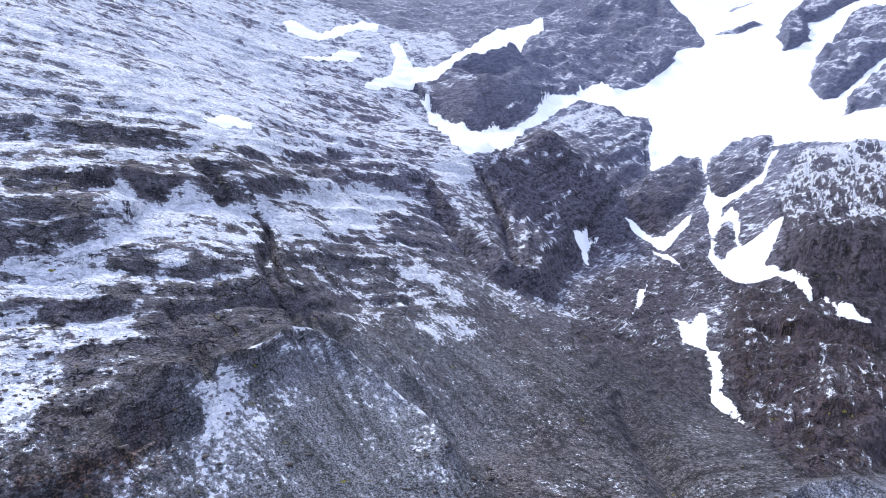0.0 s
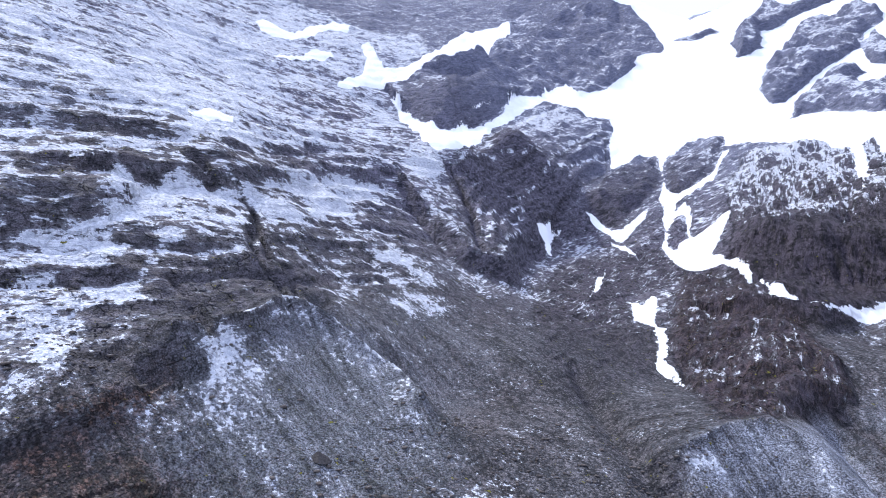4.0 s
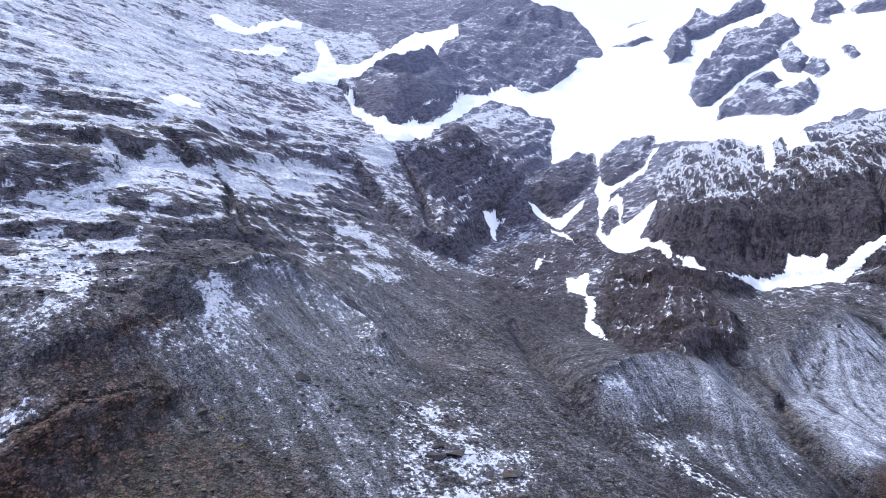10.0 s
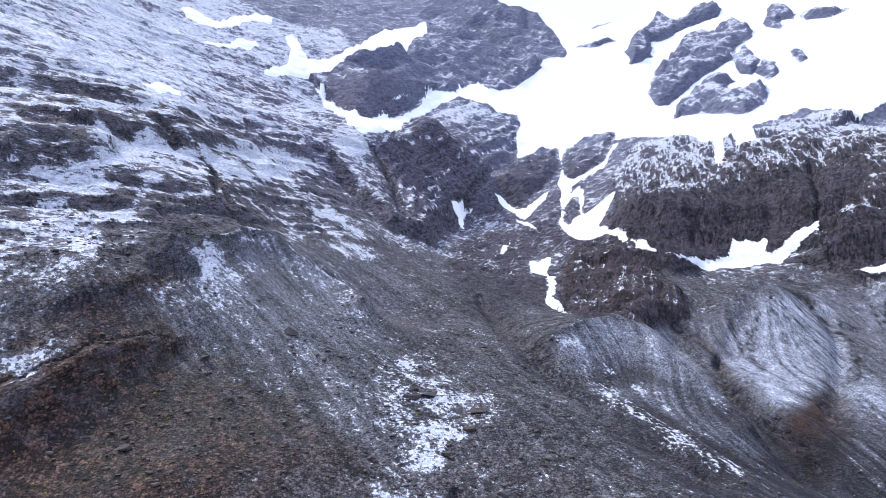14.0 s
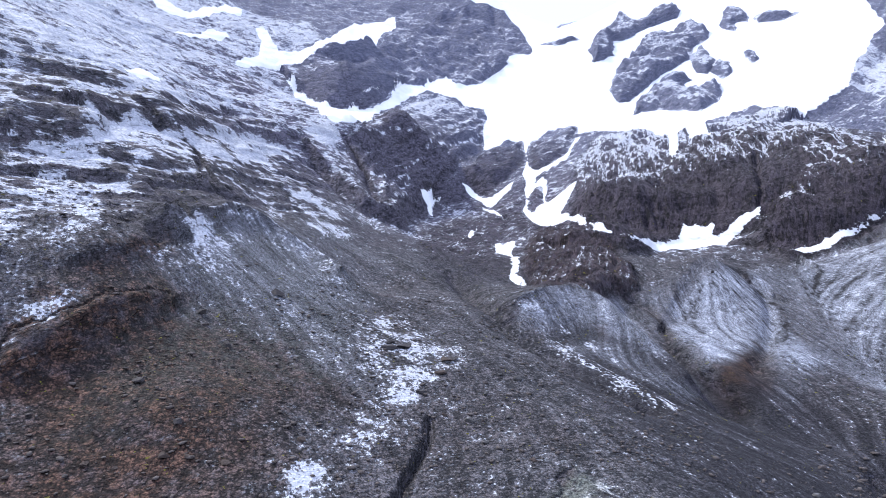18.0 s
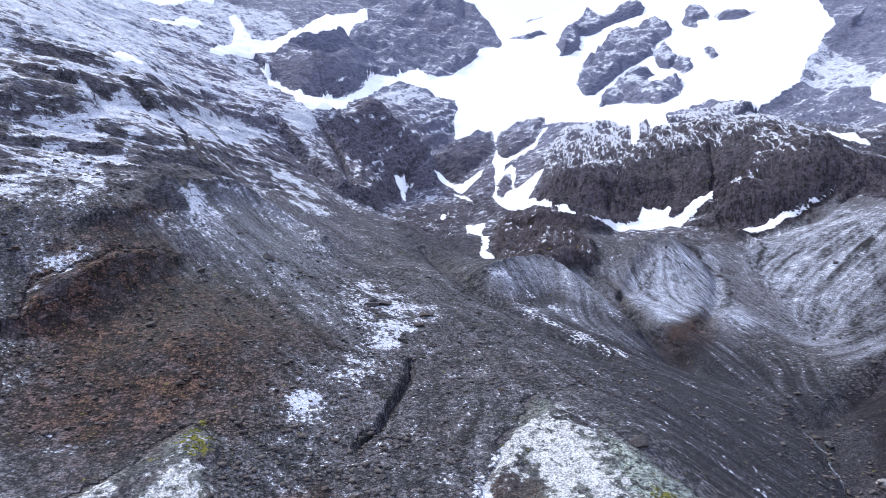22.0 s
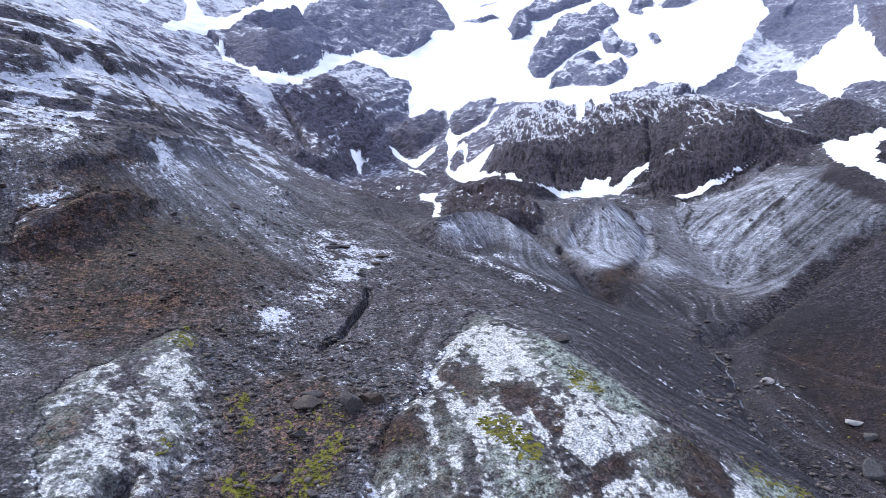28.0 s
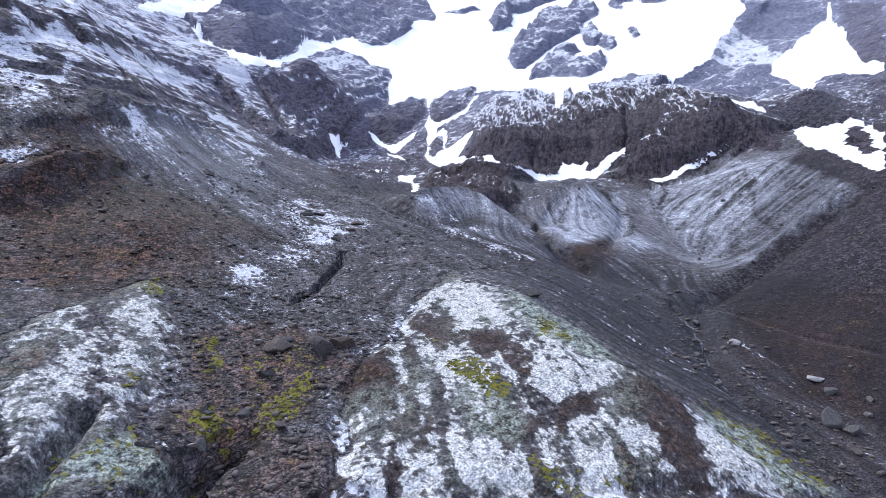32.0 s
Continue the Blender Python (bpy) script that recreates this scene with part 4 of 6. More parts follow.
OUTLINE["fan_b"] = [(123.7, 142.7), (139.8, 149.5), (153.8, 151.5), (180.3, 165.1), (159.3, 122.9), (143.2, 90.9), (132.9, 84.6), (137.2, 108.9), (110.4, 85.0), (107.4, 91.9)]
OUTLINE["rust_c"] = [(-60.0, 54.3), (-59.1, 61.6), (-55.5, 66.2), (-51.5, 74.5), (-46.8, 83.5), (-45.2, 78.3), (-48.5, 68.8), (-52.5, 61.2), (-56.4, 57.7), (-58.8, 53.6)]
OUTLINE["warm_d"] = [(-61.0, 51.2), (-56.8, 58.6), (-44.0, 77.9), (-31.4, 82.1), (-14.4, 76.2), (-9.2, 54.1), (-42.8, 45.2), (-58.5, 46.3)]
OUTLINE["warm_e"] = [(-58.3, 32.6), (-47.2, 48.5), (-33.9, 43.0), (-29.5, 29.1), (-36.8, 12.4), (-46.6, 1.9), (-49.6, -1.0)]
OUTLINE["dim_m"] = [(39.2, 229.2), (71.8, 333.4), (96.3, 357.7), (134.5, 352.6), (140.5, 311.2), (109.6, 290.2), (91.4, 279.7), (76.4, 223.4), (84.0, 221.9), (69.6, 179.0), (42.4, 153.1), (33.8, 151.5), (32.8, 180.8)]
OUTLINE["rust_e"] = [(-57.7, 79.8), (-52.6, 87.5), (-48.5, 98.2), (-50.1, 87.9), (-56.2, 78.5)]
OUTLINE["brown_a"] = [(-61.7, 51.3), (-59.4, 56.4), (-46.4, 78.6), (-45.1, 71.0), (-39.8, 63.1), (-37.8, 44.6), (-58.7, 45.5)]
OUTLINE["lit_s"] = [(-72.4, 71.8), (-68.8, 76.1), (-63.2, 75.1), (-60.4, 73.3), (-62.6, 69.3), (-66.5, 65.4), (-67.0, 61.5)]
OUTLINE["lit_t"] = [(-66.7, 60.8), (-63.6, 65.2), (-57.7, 66.5), (-58.2, 63.4), (-61.7, 59.3), (-63.2, 54.2)]
OUTLINE["lit_u"] = [(-64.6, 56.9), (-62.7, 58.3), (-59.7, 55.3), (-60.2, 51.5), (-61.0, 49.9)]
OUTLINE["lit_v"] = [(-68.2, 79.3), (-63.6, 83.4), (-60.8, 79.3), (-64.6, 76.0)]
OUTLINE["lit_w"] = [(-59.8, 52.1), (-56.6, 53.8), (-56.3, 50.0), (-58.4, 48.1)]
OUTLINE["knoll_pale"] = [(53.7, 113.4), (64.2, 118.7), (76.3, 122.2), (101.8, 146.0), (105.6, 131.6), (87.5, 88.6), (83.8, 87.6), (80.2, 97.1), (76.3, 104.7), (67.3, 109.9), (57.5, 102.2), (51.3, 106.6)]
OUTLINE["knoll_pale_b"] = [(57.5, 94.8), (70.3, 99.1), (78.5, 91.4), (83.2, 75.5), (89.0, 71.9), (81.6, 67.3), (73.8, 76.0), (68.1, 88.7)]
OUTLINE["cone_brown"] = [(118.3, 99.8), (129.7, 103.0), (123.5, 93.9), (107.2, 78.5), (103.8, 81.7), (105.9, 88.3)]
OUTLINE["knoll_brown"] = [(74.1, 105.2), (77.6, 104.0), (77.7, 99.6), (74.1, 98.9)]
LINE["line_dark"] = [(108.4, 152.5), (115.0, 143.8), (113.4, 129.9), (103.6, 110.0), (101.3, 86.3), (101.9, 72.3)]
OUTLINE["under_cliff"] = [(103.6, 155.6), (129.5, 153.1), (186.8, 169.2), (237.4, 175.0), (259.8, 164.2), (224.4, 74.9), (209.4, 50.2), (181.2, 59.0), (148.5, 53.1), (155.1, 95.1), (117.3, 73.8), (102.7, 88.1), (87.7, 91.0)]
OUTLINE["lit_x"] = [(541, 490), (669, 584), (659, 535), (553, 410), (546, 382), (519, 372), (519, 401), (505, 418), (506, 443)]
OUTLINE["lit_y"] = [(241, 226), (250, 216), (250, 207), (235, 197), (229, 205)]
OUTLINE["dim_n"] = [(693, 610), (750, 623), (800, 550), (729, 492), (600, 423), (646, 496), (682, 568)]
OUTLINE["far_brown"] = [(804, 518), (806, 462), (522, 263), (525, 284), (561, 324), (624, 381)]
OUTLINE["lit_z"] = [(-17.2, 31.5), (-12.9, 36.0), (-8.0, 36.5), (-10.4, 29.5), (-10.4, 21.1), (-12.9, 12.5), (-16.1, 12.9), (-18.9, 17.4), (-17.9, 25.6)]
OUTLINE["pale_scree"] = [(-1.9, 268.4), (13.2, 267.6), (32.4, 260.1), (44.5, 252.3), (29.8, 221.8), (15.9, 231.6), (0.6, 232.8)]
OUTLINE["soil_c"] = [(-20.1, 1.0), (-12.1, 7.0), (-0.8, -0.8), (1.1, -11.0), (-7.5, -19.3), (-14.6, -27.1), (-20.3, -25.9)]
OUTLINE["pale_flank"] = [(-34.0, 132.9), (-10.6, 200.6), (11.7, 202.6), (17.7, 167.6), (-1.0, 109.9), (-16.6, 87.9), (-29.9, 95.6), (-36.5, 112.6)]


# ---- the ground sheet: rings round the valley mouth, finest where the drone looks ----
HUB_X, HUB_Y, FINE = -25.0, -190.0, 1100
angles = np.radians(np.r_[np.arange(-180, -56, 4.0), np.linspace(-54, 66, FINE), np.arange(69, 180, 4.0)])
radii = np.r_[np.geomspace(6, 84, 16), np.geomspace(92, 1500, FINE), np.geomspace(1580, 4300, 14)]
ang, rad = np.meshgrid(angles, radii)
gx, gy, grad = (HUB_X + rad * np.sin(ang)).ravel(), (HUB_Y + rad * np.cos(ang)).ravel(), rad.ravel()
n_round, n_out = len(angles), len(radii)


def near(outline, x, y, reach):
    o = np.array(outline, float)
    return np.flatnonzero((x > o[:, 0].min() - reach) & (x < o[:, 0].max() + reach) & (y > o[:, 1].min() - reach) & (y < o[:, 1].max() + reach)), o


def gaps(px, py, o, closed):
    """Distance to an outline, and whether it lies round the point."""
    best, odd = np.full(px.size, 1e9), np.zeros(px.size, bool)
    for (ax, ay), (bx, by) in zip(o, np.roll(o, -1, 0)) if closed else zip(o[:-1], o[1:]):
        dx, dy = bx - ax, by - ay
        t = np.clip(((px - ax) * dx + (py - ay) * dy) / (dx * dx + dy * dy + 1e-9), 0, 1)
        best = np.minimum(best, (px - ax - t * dx) ** 2 + (py - ay - t * dy) ** 2)
        if closed and ay != by:
            odd ^= ((ay > py) != (by > py)) & (px < dx * (py - ay) / dy + ax)
    return np.sqrt(best), odd


def inside(outline, x, y, ragged=0.0, size=6.0, seed=5, reach=40):
    """Which points lie near an outline, and how many metres inside it (negative outside), with a ragged edge."""
    at, o = near(outline, x, y, reach)
    px, py = x[at], y[at]
    if ragged:
        px, py = px + ragged * layers(px, py, size, 4, seed, 0.6), py + ragged * layers(px, py, size, 4, seed + 40, 0.6)
    d, odd = gaps(px, py, o, True)
    return at, d * np.where(odd, 1, -1)


def cover(outline, x, y, a, b, ragged=0.0, size=6.0, seed=5):
    """0 outside an outline to 1 inside it."""
    full = np.zeros(x.size, np.float32)
    at, d = inside(outline, x, y, ragged, size, seed)
    full[at] = rise(a, b, d)
    return full


def along(key, width, sharp=1.6, ragged=1.5, size=7.0, seed=15):
    """1 on a line, falling to 0 about a width away."""
    at, o = near(LINE[key], gx, gy, 6 * width + 5)
    px, py = gx[at], gy[at]
    d, _ = gaps(px + ragged * layers(px, py, size, 3, seed), py + ragged * layers(px, py, size, 3, seed + 30), o, False)
    return at, np.exp(-((d / width) ** sharp))


HILL = [(-500, 40), (-90, 60), (-66, 84), (-45, 108), (-37, 143), (-12, 186), (12, 320), (20, 480), (-20, 700), (-500, 760)]


def terraces(z, step, tread=0.6, low=0.25):
    k = np.floor(z / step)
    f = z / step - k
    return step * (k + np.where(f < tread, low * f / tread, low + (1 - low) * (f - tread) / (1 - tread)))


def relief(x, y):
    """Height of the land with its relief."""
    z = bedrock(x, y)
    far = rise(120, 420, y + 0.35 * np.abs(x))
    z = z + far * (6 * layers(x, y, 85, 5, 11, 0.55, True) + 2.5 * layers(x, y, 60, 4, 3))
    z = z + (1 - 0.6 * far) * 0.9 * layers(x, y, 14, 5, 21, 0.55)
    return z


gz = relief(gx, gy)
smooth = bedrock(gx, gy)
# bedded ledges on the left hillside
hill = cover(HILL, gx, gy, -8, 10, 10, 40)
tilt = -0.02 * gx + 0.05 * gy + 6.0 * layers(gx, gy, 55, 4, 31)
beds = rise(-0.35, 0.25, layers(gx, gy, 90, 3, 35))
high = 0.25 + 0.75 * rise(62, 92, gz)
gz = gz + hill * high * (0.15 + 0.45 * beds) * (terraces(gz + tilt, 9.0, 0.6, 0.2) - gz - tilt)
gz = gz + hill * high * (0.25 + 0.5 * rise(-0.3, 0.3, layers(gx, gy, 40, 3, 37))) * (terraces(gz + tilt, 3.7) - gz - tilt)
# broken bedrock away from the scree
craggy = np.maximum(hill, cover(OUTLINE["cliff"], gx, gy, -5, 15, 6, 30))
craggy = np.maximum(craggy, rise(190, 260, gy + 0.2 * gx))
craggy = np.maximum(craggy, cover(OUTLINE["knob"], gx, gy, -4, 6, 4, 12))
gz = gz + craggy * (1.8 * layers(gx, gy, 24, 5, 51, 0.5, True) + 0.4 * (1 - 0.6 * cover(OUTLINE["cliff"], gx, gy, -5, 8)) * layers(gx, gy, 6, 4, 57, 0.55, True))

# slanting beds of the buttress under the snow bowl
wall = cover(OUTLINE["wall_face"], gx, gy, -6, 8, 3, 14)
slant = -0.16 * gx - 0.245 * gy + 3.0 * layers(gx, gy, 60, 3, 231)
gz = gz + wall * 0.75 * (terraces(gz + slant, 7.5, 0.45, 0.1) - gz - slant)

# crests, gullies and clefts: how far each stands above or below, and its width
CRESTS = {}
for key, lift, width in (("spur_crest", 6.5, 6.0), ("spur_back", -4.0, 5.0), ("rift_a", -4.5, 1.9), ("rift_b", -3.0, 1.5), ("rift_c", -2.5, 0.9), ("rift_d", -2.0, 0.8), ("rift_e", -1.5, 1.0), ("knoll_crest", 5.0, 8.0), ("knoll_gully", -7.0, 6.0), ("line_dark", -2.5, 2.5), ("floor_gully", -4.0, 4.0), ("fan_gully", -2.5, 2.5),
                         ("crack_c", -2.5, 1.2), ("cave", -3.5, 1.8), ("ledge_cave", -3.5, 1.8), ("front_crack", -2.2, 0.6), ("front_pit", -7.0, 2.4),
                         ("side_pit", -3.0, 1.2), ("stream", -2.5, 3.0), ("ravine", -5.0, 5.0), ("cleft", -5.0, 1.6), ("shadow_cave", -7.0, 7.0), ("path", -0.5, 0.9)):
    at, m = along(key, width, 1.0 if lift > 0 else 1.6)
    gz[at] += lift * m
    CRESTS[key] = (at, m)

for key, width in (("bed_1", 2.0), ("bed_2", 1.6), ("bed_3", 2.2), ("bed_4", 1.6), ("bed_d", 1.0), ("spur_line", 1.1), ("knoll_line", 2.2), ("bed_e", 1.0), ("bed_f", 1.0), ("bed_g", 1.2), ("stripe_a", 0.9), ("stripe_b", 0.9), ("stripe_c", 0.8), ("stripe_d", 1.0)):
    CRESTS[key] = along(key, width, 1.6, 0.5)
# a debris cone below the cliff
CONE_X, CONE_Y = LINE["cone"][0]
gz = gz + 8 * np.exp(-np.hypot(gx - CONE_X, gy - CONE_Y) / 16)


def scarp(key, drop, width, reach):
    """A rock step along a line: the uphill side stands up, the downhill side drops, and both run out."""
    at, o = near(LINE[key], gx, gy, reach * 2.5)
    px, py = gx[at], gy[at]
    px, py = px + 2.5 * layers(px, py, 12, 4, 71, 0.6), py + 2.5 * layers(px, py, 12, 4, 73, 0.6)
    best, side = np.full(px.size, 1e9), np.zeros(px.size)
    for (ax, ay), (bx, by) in zip(o[:-1], o[1:]):
        dx, dy = bx - ax, by - ay
        t = np.clip(((px - ax) * dx + (py - ay) * dy) / (dx * dx + dy * dy + 1e-9), 0, 1)
        d = np.hypot(px - ax - t * dx, py - ay - t * dy)
        cross = dx * (py - ay) - dy * (px - ax)
        side, best = np.where(d < best, np.sign(cross), side), np.minimum(best, d)
    mid_x, mid_y = (o[:-1] + o[1:]).T / 2
    run = (o[1:] - o[:-1]).T / np.hypot(*(o[1:] - o[:-1]).T)
    up = np.sign((bedrock(mid_x - run[1] * 6, mid_y + run[0] * 6) - bedrock(mid_x + run[1] * 6, mid_y - run[0] * 6)).mean())
    sd = best * side * up
    gz[at] += drop * (rise(-width, width, sd) - 0.5) * np.exp(-((best / reach) ** 2))


for key, drop, width, reach in (("scarp_band", 4, 2.5, 12), ("scarp_top", 2.5, 2.5, 12), ("scarp_left", 4, 2.5, 10), ("scarp_mid", 1.5, 1.5, 7), ("scarp_low", 2.0, 1.5, 7), ("scarp_foot", 1.2, 2.0, 8),
                                ("scarp_cliff", 5, 4.0, 20), ("scarp_cliff_mid", 4, 4.0, 16), ("scarp_overhang", 7, 4.0, 18), ("scarp_blue", 9, 5.0, 24), ("scarp_brow", 3, 5.0, 24),
                                ("scarp_knob", 2.5, 2.5, 10), ("scarp_rust", 1.4, 1.2, 6), ("scarp_rust_b", 1.4, 1.2, 6), ("scarp_dome", 0.8, 1.0, 4), ("scarp_dome_b", 0.7, 1.0, 4),
                                ("scarp_fan", 2.5, 3.0, 9), ("scarp_peak", 12, 7, 35), ("scarp_ridge", 9, 12, 50), ("scarp_right", 6, 12, 50)):
    scarp(key, drop, width, reach)

def combed(ex, ey, across, length, seed, ridged=False):
    """Streaks or ribs that run along a direction of the plan."""
    return layers((gx * ey - gy * ex) / across, (gx * ex + gy * ey) / length, 1.0, 4, seed, 0.6, ridged)


remote = rise(420, 620, gy + 0.5 * gx)
ribbed = cover(OUTLINE["cliff"], gx, gy, 0, 12, 4, 20)
gz = gz + ribbed * (2.6 * combed(-0.35, -0.93, 10, 70, 151, True) + 1.3 * combed(-0.2, -0.98, 4, 30, 159, True))
gz = gz + cover(OUTLINE["knob"], gx, gy, -2, 5, 3, 10) * 1.6 * combed(-0.45, -0.89, 4, 26, 243, True)
gz = gz + cover(OUTLINE["dim_m"], gx, gy, -2, 6, 3, 10) * 1.4 * combed(-0.6, -0.8, 3.5, 24, 245, True)
gz = gz + remote * 0.5 * layers(gx, gy, 10, 3, 157, 0.6, True)
gz = gz + remote * (3.5 * combed(0.5, 0.86, 28, 110, 153, True) + 1.2 * layers(gx, gy, 26, 4, 155, 0.6, True))

def height_at(x, y):
    a, r = np.arctan2(x - HUB_X, y - HUB_Y), np.hypot(x - HUB_X, y - HUB_Y)
    i = np.clip(np.searchsorted(radii, r), 1, n_out - 1)
    j = np.clip(np.searchsorted(angles, a), 1, n_round - 1)
    fi = np.clip((r - radii[i - 1]) / (radii[i] - radii[i - 1]), 0, 1)
    fj = np.clip((a - angles[j - 1]) / (angles[j] - angles[j - 1]), 0, 1)
    z = gz.reshape(n_out, n_round)
    return (z[i - 1, j - 1] * (1 - fi) + z[i, j - 1] * fi) * (1 - fj) + (z[i - 1, j] * (1 - fi) + z[i, j] * fi) * fj


region = np.zeros(gx.size, int)
REGIONS = [("ground", "", "", 0)]
pack = np.full(gx.size, -1.0, np.float32)  # old snow: over 0 inside its edge


def raised(key, name, label, category, lift, edge, material, ragged, size, calm=0.0, crag=0.0, seed=5):
    """A snow or rock body on the ground: its outline, how far it stands up, and how rough it is."""
    at, d = inside(OUTLINE[key], gx, gy, ragged, size, seed)
    rim = np.clip(d / 4, -1, 1)
    pack[at] = np.maximum(pack[at], rim) if material == 2 else np.minimum(pack[at], np.where(d > -4, -rim, 1))
    at, d = at[d > 0], d[d > 0]
    m = rise(0, edge, d)
    gz[at] += calm * m * (smooth[at] - gz[at])
    gz[at] += m * lift * (1 + 0.6 * crag * layers(gx[at], gy[at], size * 2.5, 5, seed + 7, 0.6, True))
    if material == 1 and size > 8:
        bent = 0.12 * size * layers(gx[at], gy[at], size * 0.5, 3, seed + 9)
        gz[at] += m * size * (0.34 * facets(gx[at] + bent, gy[at] - bent, size * 1.7, seed + 3) + 0.06 * facets(gx[at] - bent, gy[at] + bent, size * 0.5, seed + 5))
    region[at] = len(REGIONS)
    REGIONS.append((name, label, category, material))


# how dusted, rocky, rusty or mossy the ground is
raised("peak", "rocky_peak", "blue-grey rocky peak with thin snow in its cracks", "peak", 9, 45, 1, 5, 30, 0, 1.6, 61)
raised("round_dome", "rock_dome", "dark rounded rock dome below the summit", "rock", 9, 26, 1, 2, 8, 0, 0.3, 95)
raised("beds_block", "rock_buttress", "purple-brown bedded buttress with snow on slanting ledges", "rock", 4, 9, 1, 2, 8, 0, 0.4, 97)
raised("cliff", "cliff", "dark banded cliff with snow-dusted ribs and overhangs", "cliff", 4, 14, 1, 2, 12, 0, 0.35, 63)
raised("knob", "rock_hump", "dark reddish-brown rounded rock hump with snow streaks", "rock", 4, 10, 1, 2, 9, 0, 0.5, 65)
raised("crust", "rock_outcrop", "rounded outcrop with white crust, brown gaps and moss", "rock", 1.0, 3.5, 1, 3, 8, 0, 0.5, 67)
raised("crust_left", "rock_outcrop", "snow-crusted dark outcrop beside a wet hollow", "rock", 1.0, 3.5, 1, 3, 8, 0, 0.5, 68)
raised("rust_a", "rock_outcrop", "rust-red crumbling outcrop above dark scree", "rock", 1.5, 3, 1, 3, 8, 0, 0.6, 69)
raised("glacier", "glacier", "bright white glacier snowfield below the ridge", "glacier", 1.5, 8, 2, 3.0, 14, 0.8)
raised("upper_field", "snow_field", "bright white snowfield in a rock basin", "snow", 1.2, 6, 2, 3.0, 14, 0.8)
raised("lower_field", "snow_field", "bright white snowfield lying below dark cliffs", "snow", 1.2, 6, 2, 2.0, 10, 0.8)
for key, label in (("bowl", "white snow filling a curved rock bowl"), ("hook", "white snow in a steep forked gully"), ("couloir", "branching white snow gully between dark rocks"),
                   ("thread", "thin white snow thread between dark rocks"), ("cliff_notch", "narrow white snow notch in a cliff top"), ("cliff_patch", "ragged white snow patch on a cliff top"), ("saddle_patch", "small white snow patch on a rock saddle"), ("apron", "white snow apron along the foot of a cliff"), ("strip", "thin white snow strip along a cliff foot"), ("figure", "stepped white snow patch beside a dark knob"),
                   ("tri", "small triangular white snow patch under a cliff"), ("vee", "white snow patch in a forked cleft"), ("chip", "small sliver of white snow on brown rock"),
                   ("wedge", "narrow wedge of white snow on the peak"), ("streak_a", "long snow streak on a high rock face"), ("streak_b", "thin snow streak on a high rock face"),
                   ("sliver", "small white snow sliver among crags"), ("ledge_patch", "bright snow patch on a hillside ledge")):
    raised(key, "snow_patch", label, "snow", 0.6, 4.0, 2, 0.9, 5, 0.15)
for key, lift in (("isle_a", 22), ("isle_b", 20), ("isle_c", 12), ("isle_d", 12), ("isle_e", 18), ("isle_f", 9), ("isle_g", 16), ("isle_h", 14), ("isle_i", 14), ("isle_j", 7), ("isle_k", 8), ("isle_l", 12), ("isle_m", 6), ("brow_isle", 8), ("couloir_isle", 4)):
    raised(key, "rock_island", "blue-grey rock island standing out of white snow", "rock", lift * 0.75, 9 if lift > 12 else 5, 1, 5, 18, 0, 1.1, 70 + lift)
raised("oval", "rock_buttress", "smooth dark oval buttress between snow gullies", "rock", 7, 9, 1, 1.5, 9, 0, 0.35, 91)
raised("block", "rock_buttress", "dark snow-topped block between snow gullies", "rock", 7, 9, 1, 1.5, 9, 0, 0.35, 93)

dist = np.hypot(gx, gy + 60)
gz = np.where(dist > 1500, gz * np.exp(-((dist - 1500) / 900) ** 2), gz)
grid = np.arange(n_out * n_round).reshape(n_out, n_round)
quads = np.stack([grid[:-1], np.roll(grid[:-1], -1, 1), np.roll(grid[1:], -1, 1), grid[1:]], -1).reshape(-1, 4)[:, ::-1]
points = np.c_[gx, gy, gz]


def slope_of(shape=(n_out, n_round)):
    p = points.reshape(*shape, 3)
    du = np.roll(p, -1, 1) - np.roll(p, 1, 1)
    dv = np.gradient(p, axis=0)
    n = np.cross(du, dv)
    n /= np.linalg.norm(n, axis=-1, keepdims=True) + 1e-9
    return np.abs(n[..., 2]).ravel()


flat = slope_of()


def pad(key, soft=4.0, ragged=3.0, size=9.0, seed=9):
    return cover(OUTLINE[key], gx, gy, -soft, soft, ragged, size, seed)


def rays_from(ax, ay, count, seed):
    """Stripes that run down a fan from its apex."""
    a, r = np.arctan2(gx - ax, gy - ay), np.hypot(gx - ax, gy - ay)
    a = a + 0.03 * layers(gx, gy, 28, 3, seed + 3) + 0.02 * layers(gx, gy, 7, 3, seed + 5)
    return layers(a * count, r / 200, 1.0, 5, seed, 0.7)


